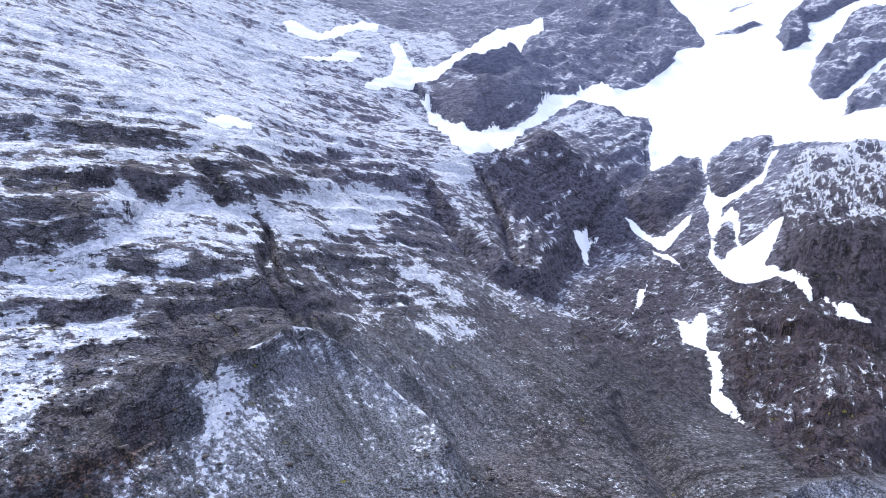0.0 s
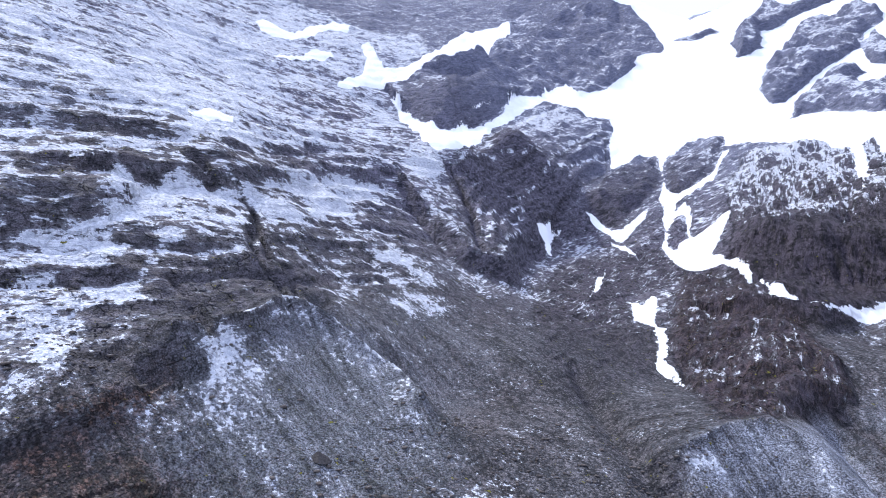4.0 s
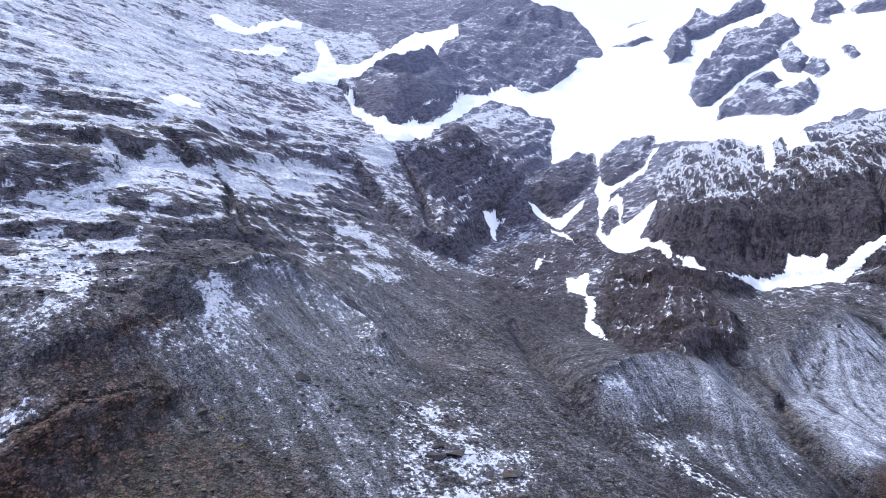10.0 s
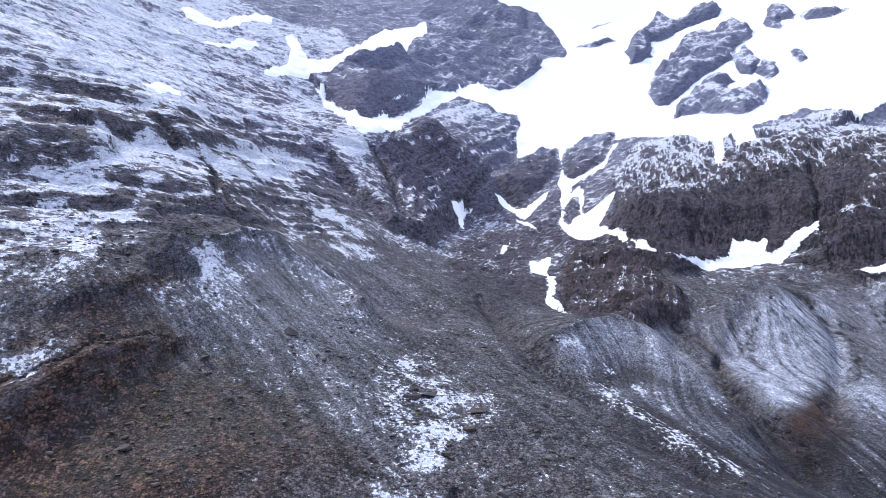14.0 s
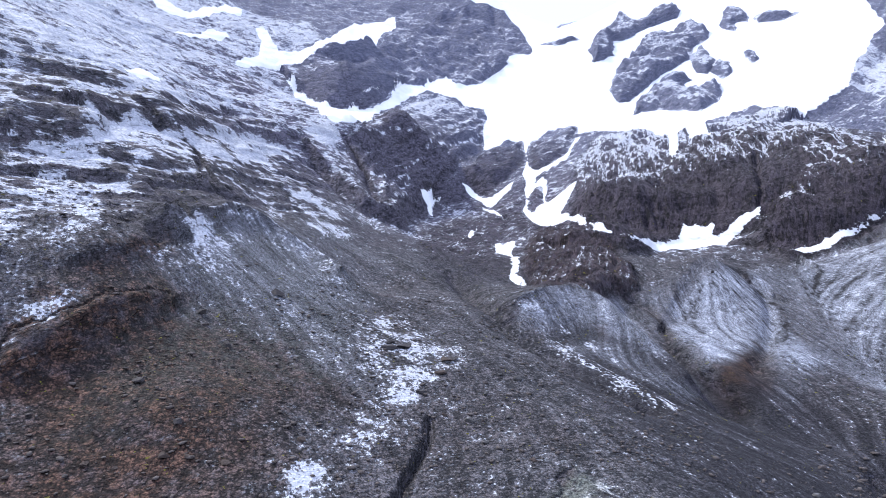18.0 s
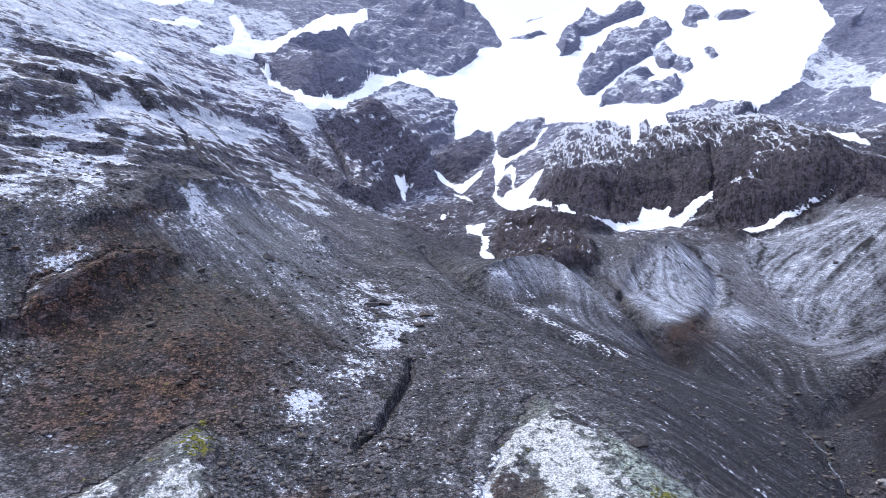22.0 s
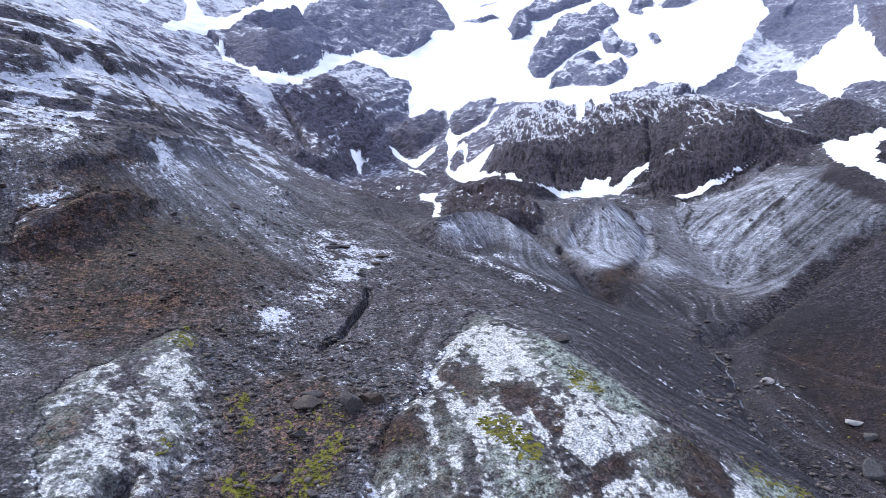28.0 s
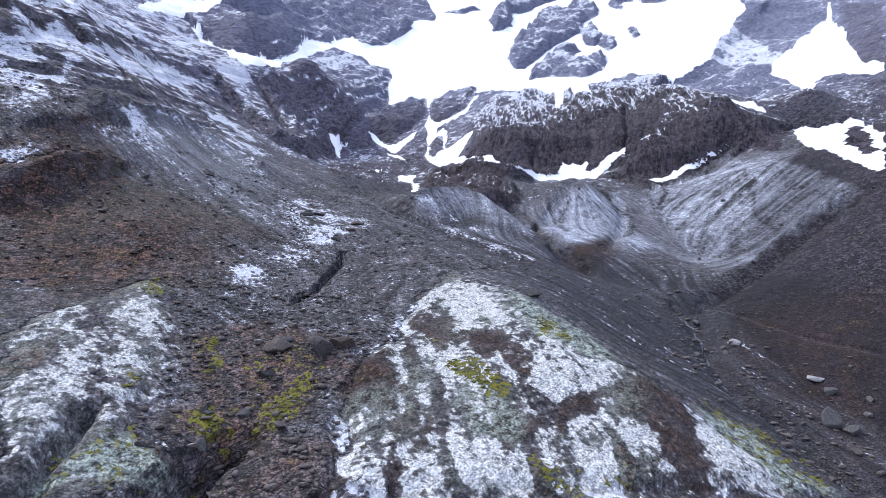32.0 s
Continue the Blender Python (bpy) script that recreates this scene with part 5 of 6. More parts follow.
def fall_streaks(cell, reach, seed):
    """Streaks that run down the slopes: a fine scatter smeared along the fall line."""
    edge, pitch = (-130.0, -75.0), 1.5
    nx, ny = 320, 330
    rx, ry = np.meshgrid(edge[0] + pitch * np.arange(nx), edge[1] + pitch * np.arange(ny))
    rz = height_at(rx.ravel(), ry.ravel()).reshape(ny, nx)
    for _ in range(5):
        rz = (rz + np.roll(rz, 1, 0) + np.roll(rz, -1, 0) + np.roll(rz, 1, 1) + np.roll(rz, -1, 1)) / 5
    dy, dx = np.gradient(rz)
    n = np.hypot(dx, dy) + 1e-6
    dx, dy = (-dx / n).astype(np.float32), (-dy / n).astype(np.float32)
    at = np.flatnonzero((gx > edge[0]) & (gx < edge[0] + pitch * nx) & (gy > edge[1]) & (gy < edge[1] + pitch * ny))
    scatter = np.random.RandomState(seed).rand(512, 512).astype(np.float32) - 0.5
    total = np.zeros(at.size, np.float32)
    count = int(reach / 1.2)
    for way in (1.2, -1.2):
        px, py = gx[at].astype(np.float32), gy[at].astype(np.float32)
        for k in range(count):
            i = np.clip(((px - edge[0]) / pitch).astype(np.int32), 0, nx - 1)
            j = np.clip(((py - edge[1]) / pitch).astype(np.int32), 0, ny - 1)
            px, py = px + way * dx[j, i], py + way * dy[j, i]
            total += scatter[np.floor(py / cell).astype(np.int32) & 511, np.floor(px / cell).astype(np.int32) & 511] * (1 - k / count)
    full = np.zeros(gx.size, np.float32)
    full[at] = np.clip(total / total.std(), -2.5, 2.5)
    return full


def line_field(key):
    full = np.zeros(gx.size, np.float32)
    full[CRESTS[key][0]] = CRESTS[key][1]
    return full


solid = np.array([r[3] == 1 for r in REGIONS])[region]
fields = {}
front = np.maximum(pad("crust", 1), pad("crust_left", 1))
fields["rock"] = (1 - 0.65 * front) * np.clip(np.maximum(np.maximum(craggy, solid), rise(0.2, 0.5, 1 - flat)), 0, 1)
patchy, spots = layers(gx, gy, 26, 4, 101), layers(gx, gy, 8, 4, 123, 0.6)
on_cliff, on_fan, on_talus = pad("cliff", 4), np.maximum(pad("fan", 4, 7, 10), pad("fan_b", 3, 5, 9)), np.maximum(pad("talus_b", 3, 6, 12), 0.6 * pad("talus", 5, 14, 26))
fans = np.maximum(on_fan, on_talus)
fall = 0.6 * fall_streaks(0.7, 14, 301) + 0.6 * fall_streaks(1.9, 30, 303)
fall = fall * (1 - fans) * (1 - 0.7 * cover([(100, -60), (112, 0), (125, 30), (190, 90), (320, 150), (420, 60), (300, -80)], gx, gy, -8, 8, 6, 20)) + fans * (0.5 * fall + 0.6 * spots + 0.5 * patchy + np.where(on_fan > on_talus, 1.0 * rays_from(CONE_X, CONE_Y, 13, 103), 1.0 * rays_from(*LINE["talus_top"][0], 24, 105)))
left_scree = cover([(-46, 103), (-33, 150), (-5, 140), (5, 110), (-5, 60), (-50, 40)], gx, gy, -10, 10, 6, 20)
slope_down = cover([(70, 110), (115, 90), (150, 20), (120, -60), (70, -50), (55, 10), (50, 80)], gx, gy, -10, 10, 6, 20)
far_bank = cover([(100, -60), (112, 0), (125, 30), (190, 90), (320, 150), (420, 60), (300, -80)], gx, gy, -8, 8, 6, 20)
snow = 0.16 + 0.10 * patchy + 0.10 * spots
snow = snow + hill * (0.12 + 0.26 * rise(0.62, 0.9, flat) + 0.30 * patchy + 0.16 * spots + 0.20 * rise(90, 190, gz))
snow = snow + (1 - hill) * craggy * (-0.09 + 0.30 * rise(0.6, 0.92, flat) + 0.16 * patchy)
snow = snow + on_cliff * (0.55 * combed(-0.35, -0.93, 2.0, 70, 131) + 0.34 * rise(92, 128, gz) - 0.19) + remote * solid * (0.02 + 0.22 * rise(0.5, 0.8, flat) + 0.25 * combed(0.5, 0.86, 7, 60, 135))
loose = np.clip(1 - craggy - solid, 0, 1)
snow = snow + loose * fall * (0.03 + 0.09 * slope_down + 0.16 * on_fan + 0.14 * on_talus + 0.02 * left_scree)
snow = snow + 0.02 * on_fan + 0.06 * on_talus + 0.02 * pad("knolltop", 5) + 0.03 * left_scree - 0.10 * slope_down - 0.30 * far_bank - 0.10 * pad("warm_a", 8, 6, 20) - 0.12 * pad("warm_d", 8, 7, 16) - 0.08 * pad("warm_e", 6, 6, 14) - 0.10 * pad("rust_c", 4, 4) - 0.22 * pad("brown_a", 4, 4) - 0.15 * pad("cone_brown", 2, 4, 8) - 0.2 * pad("far_brown", 6, 4, 14) - 0.06 * pad("warm_c", 6, 6, 14) + 0.08 * (pad("left_snow", 4, 5) + pad("left_snow_b", 2, 3)) * (1 + 1.6 * spots) - 0.3 * pad("cone_toe", 4) + 0.08 * pad("blue_beds", 6) - 0.16 * pad("peak", 6) - 0.25 * pad("round_dome", 6) + pad("knob", 4) * (0.5 * combed(-0.45, -0.89, 2.4, 40, 241) - 0.13) - 0.22 * pad("oval", 2) - 0.15 * pad("block", 2) - 0.10 * pad("beds_block", 3) - 0.22 * hill * rise(80, 45, gz)
snow = snow + 0.26 * pad("streak", 2.5, 2) * (1 + 0.5 * fall)
crusty = pad("crust", 2, 3, 7)
veins = rise(-0.35, 0.35, layers(gx, gy, 7, 5, 109, 0.72, True))
stain = 0.6 * layers(gx, gy, 5, 4, 115, 0.7) + 0.6 * layers(gx, gy, 1.8, 3, 119, 0.6)
caps = sum((0.55 if key in "klm" else 1.0) * pad("cap_" + key, 1.0, 1.6, 4, 27) for key in "abcdefghijklm")
holes = sum(pad("gap_" + key, 0.8, 1.6, 4, 29) for key in "abcdefghijkl")
lobes = rise(-0.2, 0.3, layers(gx, gy, 3.2, 4, 117, 0.6))
snow = snow + crusty * (0.41 - 0.22 * veins + 0.10 * fall + 0.55 * stain + 0.18 * lobes) + 0.22 * np.clip(caps, 0, 1) - 0.42 * np.clip(holes, 0, 1)
snow = snow + pad("crust_left", 2, 3, 7) * (0.42 - 0.26 * veins + 0.10 * fall + 0.35 * stain + 0.25 * combed(0.8, 0.6, 1.6, 12, 139)) - 0.15 * pad("soil", 3)
snow = snow + 0.24 * pad("hollow_snow", 3, 5, 6) * (1 + 1.6 * layers(gx, gy, 5, 4, 113)) + 0.4 * pad("spot_a", 2, 2, 4)
snow = snow + 0.06 * pad("spur_snow", 4, 3) + 0.06 * pad("upper_hill", 10, 8, 20)
for key, amount in (("spur_crest", 0.08), ("stripe_a", 0.5), ("stripe_b", 0.5), ("stripe_c", 0.4), ("stripe_d", 0.28), ("bed_1", 0.9), ("bed_2", 0.8), ("bed_3", 0.8), ("bed_4", 0.8), ("rift_a", -0.4), ("rift_b", -0.4), ("rift_c", -0.5), ("rift_d", -0.4), ("rift_e", -0.4), ("bed_d", 0.4), ("spur_line", 0.6), ("knoll_line", 0.35), ("bed_e", 0.5), ("bed_f", 0.5), ("bed_g", 0.5), ("knoll_crest", 0.12), ("knoll_gully", -0.35), ("line_dark", -0.3), ("floor_gully", -0.15), ("ravine", -0.35), ("stream", -0.3), ("fan_gully", -0.35), ("front_crack", -0.5), ("front_pit", -0.6), ("side_pit", -0.4), ("cave", -0.6),
                    ("crack_c", -0.3), ("cleft", -0.5), ("shadow_cave", -0.5)):
    broken = rise(-0.25, 0.25, layers(gx, gy, 6, 4, 221, 0.65)) if key[:3] in ("bed", "str", "spu", "kno") and amount > 0 else 1
    snow = snow + amount * broken * line_field(key) ** (2 if amount > 0 else 1)
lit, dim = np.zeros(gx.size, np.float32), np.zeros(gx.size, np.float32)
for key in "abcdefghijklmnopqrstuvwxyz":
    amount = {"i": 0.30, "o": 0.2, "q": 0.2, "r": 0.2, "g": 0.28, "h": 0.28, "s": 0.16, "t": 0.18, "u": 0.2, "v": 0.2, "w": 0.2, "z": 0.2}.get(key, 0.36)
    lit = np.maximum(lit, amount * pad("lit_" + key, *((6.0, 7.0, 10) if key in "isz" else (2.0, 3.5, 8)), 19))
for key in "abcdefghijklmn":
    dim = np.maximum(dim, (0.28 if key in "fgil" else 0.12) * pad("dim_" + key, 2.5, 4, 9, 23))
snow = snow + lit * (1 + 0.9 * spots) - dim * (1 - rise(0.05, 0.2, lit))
snow = snow - 0.34 * pad("cliff_low", 3, 4, 10) - 0.34 * pad("cliff_low_b", 3, 4, 10) - 0.05 * wall + 0.22 * pad("wall_top", 4, 4, 10)
fields["snow"] = snow - 0.32 * craggy * (1 - rise(0.30, 0.62, flat))
fields["streak"] = loose * fall + 2.5 * line_field("path") ** 2
on_knob, on_slabs = pad("knob", 2), pad("dim_m", 3)
fields["bed"] = gz + np.where(wall > 0.5, slant, np.where(hill > 0.5, tilt, -0.5 * gx + 0.1 * gy))
for spot, ex, ey, bend in ((on_cliff, -0.35, -0.93, 5.0), (on_knob, -0.45, -0.89, 3.0), (on_slabs, -0.6, -0.8, 3.0)):
    fields["bed"] = np.where(spot > 0.5, gx * ey - gy * ex + bend * layers(gx, gy, 40, 3, 251) + 0.25 * gz, fields["bed"])
frosty = 0.05 + 0.42 * on_fan + 0.36 * on_talus + 0.20 * pad("under_cliff", 5, 6, 14) + 0.34 * pad("pale_scree", 6, 5, 12) + 0.10 * pad("pale_flank", 6, 5, 12) - 0.20 * pad("warm_d", 8, 7, 16) + 0.12 * pad("knolltop", 6, 4) + 0.34 * pad("knoll_pale", 4, 4, 8) + 0.28 * pad("knoll_pale_b", 4, 4, 8) - 0.2 * pad("cone_brown", 3, 4, 8) + 0.14 * left_scree + 0.10 * pad("spur_snow", 5, 4) - 0.3 * far_bank - 0.30 * pad("warm_a", 8, 6, 20)
fields["frost"] = np.clip(loose * (frosty + (0.4 + 0.8 * fans) * np.clip(frosty, 0, 0.6) * fall) * (1 - pad("cone_toe", 4)) * (1 - line_field("line_dark")) + 0.04 * hill + 0.25 * hill * pad("upper_hill", 10, 8, 20), 0, 1)
fields["crust"] = front
# deepest low on the cliff, where overhang shade is put into the colour
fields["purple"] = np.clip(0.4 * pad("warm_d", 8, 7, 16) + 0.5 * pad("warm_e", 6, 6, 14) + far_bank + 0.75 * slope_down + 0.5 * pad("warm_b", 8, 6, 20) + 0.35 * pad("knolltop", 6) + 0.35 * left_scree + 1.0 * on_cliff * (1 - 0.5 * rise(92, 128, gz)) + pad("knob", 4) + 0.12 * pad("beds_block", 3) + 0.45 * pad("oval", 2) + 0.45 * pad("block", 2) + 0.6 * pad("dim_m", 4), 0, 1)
mat_green = np.clip(pad("green_a", 1.5, 2, 4) + pad("green_b", 1.5, 2, 4) + pad("green_c", 1.5, 2, 4) + 0.8 * pad("lichen_d", 2, 2, 5), 0, 1)
fields["snow"] = fields["snow"] - 0.22 * mat_green
fields["gravel"] = np.clip(0.75 * slope_down + 0.8 * fans + 0.55 * crusty + 0.7 * pad("knolltop", 5) + 0.35 * left_scree, 0, 0.8) * np.clip(1 - craggy, 0, 1)
fields["lichen"] = np.clip(mat_green + 0.4 * crusty * rise(-0.1, 0.3, layers(gx, gy, 20, 3, 211)) + 0.4 * pad("crust_left", 2, 3, 7) * rise(-0.2, 0.2, layers(gx, gy, 14, 3, 213)) + 0.10 * left_scree, 0, 1)
# slate-blue tone and its painted haze, growing with distance up the valley
fields["slate_haze"] = rise(170, 330, gy - 0.9 * np.maximum(gx - 120, 0)) * (0.7 + 0.3 * hill)
fields["pack"] = pack
# how much of the painted distance haze the remote rock takes
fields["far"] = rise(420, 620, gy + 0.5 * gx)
fields["rust"] = np.clip(1.3 * pad("rust_c", 2, 3, 6) + pad("rust_e", 2, 3, 6) + 0.6 * pad("brown_a", 3, 4, 10) + 0.6 * pad("cone_brown", 2, 4, 8) + 0.4 * pad("far_brown", 6, 4, 14) + 0.5 * pad("knoll_brown", 2, 2, 5) + 0.5 * pad("warm_d", 8, 7, 16) + 0.35 * pad("warm_e", 6, 6, 14) + pad("rust_a", 3, 3) + pad("rust_b", 4, 4) + 0.75 * pad("warm_a", 12, 6, 20) + 0.75 * pad("warm_c", 6, 6, 14) + 0.3 * pad("cone_toe", 5) + 0.45 * pad("warm_b", 8, 6, 20) + 0.7 * holes + 1.0 * pad("soil", 4, 4) + 0.8 * pad("soil_c", 3, 3, 8) + 0.8 * pad("soil_b", 1, 2) + 0.25 * pad("knob", 3), 0, 1)
fields["moss"] = np.clip(0.95 * sum(pad(key, 1.5, 3, 5) for key in ("moss_a", "moss_b", "moss_c", "moss_d", "moss_e", "moss_f", "moss_g", "moss_k", "moss_l")) + 0.62 * (pad("moss_h", 3, 3) + pad("moss_i", 2, 3) + pad("moss_j", 2, 3) + 0.6 * pad("soil", 3, 3)), 0, 1)
votes = region[quads]
quad_region = np.sort(votes, axis=1)[:, 2]


def sheet(name, faces, material):
    """A mesh of some of the ground's faces."""
    used, back_index = np.unique(faces.ravel(), return_inverse=True)
    me = bpy.data.meshes.new(name)
    me.vertices.add(len(used))
    me.vertices.foreach_set("co", points[used].ravel())
    me.loops.add(faces.size)
    me.loops.foreach_set("vertex_index", back_index.ravel().astype(np.int32))
    me.polygons.add(len(faces))
    me.polygons.foreach_set("loop_start", np.arange(0, faces.size, 4, dtype=np.int32))
    me.polygons.foreach_set("use_smooth", np.ones(len(faces), bool))
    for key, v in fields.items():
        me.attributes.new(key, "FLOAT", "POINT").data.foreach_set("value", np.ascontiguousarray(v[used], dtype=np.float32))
    me.update(calc_edges=True)
    me.validate()
    me.materials.append(material)
    return new(name, me)


PIECES = {"rocky_peak": ("rock_face", 7), "cliff": ("buttress", 11), "rock_hump": ("rock_face", 4), "rock_outcrop": ("rock_lobe", 9), "glacier": ("snow_slope", 5), "rock_island": ("rock_face", 2), "rock_buttress": ("rock_face", 3), "rock_dome": ("rock_face", 3)}
TOPS = {"rocky_peak": "summit", "cliff": "cliff_top", "rock_hump": "hump_top", "rock_outcrop": "outcrop_top", "glacier": "upper_slope", "rock_island": "island_top", "rock_buttress": "buttress_top", "rock_dome": "dome_top"}
middle = points[quads[:, 0], :2]


def connected(own):
    """Split faces of the ground into groups that hang together, the largest first."""
    row, col = own // n_round, own % n_round
    order = np.lexsort((col, row))
    own, row, col = own[order], row[order], col[order]
    cut = np.flatnonzero((np.diff(row) != 0) | (np.diff(col) != 1)) + 1
    start, stop = np.r_[0, cut], np.r_[cut, len(own)]
    root = list(range(len(start)))

    def top(a):
        while root[a] != a:
            root[a] = root[root[a]]
            a = root[a]
        return a

    before, here, last = [], [], -9
    for q in range(len(start)):
        r, c0, c1 = row[start[q]], col[start[q]], col[stop[q] - 1]
        if r != last:
            before, here, last = (here if r == last + 1 else []), [], r
        for b0, b1, b in before:
            if b0 <= c1 and b1 >= c0:
                root[top(q)] = top(b)
        here.append((c0, c1, q))
    groups = {}
    for q in range(len(start)):
        groups.setdefault(top(q), []).append(own[start[q]:stop[q]])
    return sorted((np.concatenate(g) for g in groups.values()), key=len, reverse=True)


rest = [np.flatnonzero(quad_region == 0)]
for k, (name, label, category, material) in enumerate(REGIONS):
    own = np.flatnonzero(quad_region == k)
    if not k or not len(own):
        continue
    if name not in PIECES:
        groups = connected(own)
        for g in groups:
            if len(g) > 30 and len(g) > 0.08 * len(groups[0]):
                tagged(sheet(name, quads[g], LAND_MAT), label, category)
            else:
                rest.append(g)
        continue
    # a large body parts along its clefts into the faces that one can tell apart
    piece, count = PIECES[name]
    rs = np.random.RandomState(200 + k)
    spot = middle[own]
    seeds = spot[rs.choice(len(spot), count)]
    warp = spot + 6 * np.c_[layers(spot[:, 0], spot[:, 1], 30, 3, 141), layers(spot[:, 0], spot[:, 1], 30, 3, 143)]
    nearest = ((warp[:, None] - seeds[None]) ** 2).sum(2).argmin(1)
    found = []
    for q in range(count):
        if (nearest == q).any():
            groups = connected(own[nearest == q])
            for g in groups:
                (found if len(g) > 30 and len(g) > 0.08 * len(groups[0]) else rest).append(g)
    if not found:
        continue
    whole = tagged(new(name), label, category)
    whole.location = (*spot.mean(0), float(points[quads[own, 0], 2].min()))
    highest = int(np.argmax([points[quads[g, 0], 2].mean() for g in found]))
    for q, g in enumerate(found):
        part_ob = sheet(TOPS[name] if q == highest else piece, quads[g], LAND_MAT)
        part_ob.parent, part_ob.location = whole, -whole.location
        tagged(part_ob, {"snow_slope": "smooth white snow slope", "rock_lobe": "rounded crusted rock lobe"}.get(piece, "steep craggy rock face"))
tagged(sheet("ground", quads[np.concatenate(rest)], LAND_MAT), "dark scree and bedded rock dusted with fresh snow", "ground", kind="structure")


# ---- stones ----
def stone_material(name, dark, light, dust):
    m, nt, ln = nodes_of(name)
    at = nt.new("ShaderNodeNewGeometry").outputs["Position"]
    fine, mid = speck(nt, ln, at, 0.35, 6, 0.7), speck(nt, ln, at, 1.6, 4, 0.6)
    own = nt.new("ShaderNodeNewGeometry").outputs["Random Per Island"]
    c = mix_colour(nt, ln, steps(nt, ln, fine, 0.3, 0.7), dark, light)
    c = mix_colour(nt, ln, sums(nt, ln, "MULTIPLY", own, 0.5), c, tuple(0.55 * v for v in dark))
    c = mix_colour(nt, ln, sums(nt, ln, "MULTIPLY", steps(nt, ln, own, 0.62, 0.95), 0.5), c, (0.16, 0.14, 0.13))
    up = nt.new("ShaderNodeSeparateXYZ")
    ln.new(nt.new("ShaderNodeNewGeometry").outputs["Normal"], up.inputs[0])
    lying = steps(nt, ln, sums(nt, ln, "ADD", up.outputs[2], sums(nt, ln, "MULTIPLY", mid, 0.8)), 1.45 - dust, 1.75 - dust)
    c = mix_colour(nt, ln, sums(nt, ln, "MULTIPLY", lying, 0.8), c, (0.62, 0.65, 0.70))
    return finish(m, nt, ln, c, 0.85, fine, 0.6, 0.12)


STONE = {"dark": stone_material("dark_stone", (0.036, 0.032, 0.032), (0.125, 0.112, 0.108), 0.0),
         "brown": stone_material("brown_stone", (0.045, 0.033, 0.028), (0.15, 0.115, 0.095), 0.0),
         "grey": stone_material("grey_stone", (0.06, 0.058, 0.056), (0.17, 0.16, 0.15), 0.1),
         "pale": stone_material("pale_stone", (0.25, 0.24, 0.22), (0.5, 0.48, 0.45), 0.1),
         "slab": stone_material("slab_stone", (0.06, 0.05, 0.045), (0.16, 0.13, 0.11), 0.1),
         "scree": stone_material("scree_stone", (0.045, 0.038, 0.035), (0.175, 0.145, 0.130), 0.05)}
LOOK = {"dark": "dark angular boulder lying on the scree", "brown": "brown weathered boulder lying on the scree", "grey": "pale grey boulder among the stream stones",
        "pale": "pale flat slab lying on brown scree", "slab": "large flat brown boulder in the wet hollow"}
pick = random.Random(7)


def boulder(kind, x, y, wide, tall):
    """One weathered block, cut by random planes so that it has flat faces and worn edges."""
    bm = bmesh.new()
    bmesh.ops.create_icosphere(bm, subdivisions=3, radius=1.15)
    cuts = [(Vector((pick.uniform(-1, 1), pick.uniform(-1, 1), pick.uniform(-0.8, 1))).normalized(), pick.uniform(0.45, 0.72)) for _ in range(12)]
    off = Vector((x, y, wide))
    deep = wide * pick.uniform(0.6, 0.9)
    for v in bm.verts:
        p = v.co.copy()
        for n, d in cuts:
            over = p.dot(n) - d
            if over > 0:
                p -= n * over
        p *= 1 + 0.035 * noise.noise(p * 3 + off)
        v.co = (p.x * wide * 0.68, p.y * deep * 0.68, p.z * tall * 0.72)
    bmesh.ops.rotate(bm, verts=bm.verts, matrix=Matrix.Rotation(pick.uniform(-0.5, 0.5), 3, "Z"))
    me = bpy.data.meshes.new("boulder")
    bm.to_mesh(me)
    bm.free()
    me.materials.append(STONE[kind])
    ob = tagged(new("boulder", me), LOOK[kind], "boulder", "boulders on the scree")
    ground_z = float(height_at(np.array([x]), np.array([y]))[0])
    ob.location = (x, y, ground_z + tall * 0.22)


# named boulders: kind, place, width, height
boulder("slab", -10.4, -5.9, 4.7, 2.1)
boulder("dark", -2.7, -7.7, 4.0, 2.9)
boulder("brown", 0.6, -7.6, 3.1, 2.4)
boulder("dark", -12.1, -12.4, 1.9, 1.2)
boulder("grey", -16.1, -20.7, 1.6, 1.1)
boulder("dark", -26.2, -13.0, 1.2, 0.8)
boulder("dark", -21.5, -18.9, 1.1, 1.0)
boulder("dark", -8.4, -2.3, 3.9, 0.8)
boulder("dark", -28.6, -28.1, 1.3, 0.8)
boulder("brown", -24.6, -24.6, 1.6, 0.7)
boulder("grey", -21.8, -25.7, 1.9, 1.5)
boulder("grey", 95.1, -25.3, 3.8, 3.8)
boulder("grey", 96.3, -28.0, 3.1, 2.7)
boulder("grey", 107.4, -15.3, 2.5, 1.9)
boulder("dark", 83.9, -28.4, 1.6, 1.1)
boulder("dark", 89.3, -34.2, 2.0, 1.0)
boulder("grey", 110.8, -21.0, 1.8, 1.2)
boulder("grey", 106.0, -24.4, 2.0, 1.2)
boulder("grey", 108.0, 26.4, 2.4, 1.4)
boulder("pale", 108.4, -10.6, 3.9, 1.3)
boulder("pale", 104.8, 9.9, 3.2, 1.4)
boulder("dark", 43.2, 3.7, 3.6, 1.6)
boulder("dark", 88.0, -24.3, 1.4, 1.0)
boulder("dark", 87.6, -27.7, 1.3, 1.0)
boulder("dark", -21.3, 95.9, 3.4, 1.6)
boulder("dark", -37.5, 78.9, 2.5, 1.3)
boulder("dark", -30.3, 68.3, 1.8, 1.2)
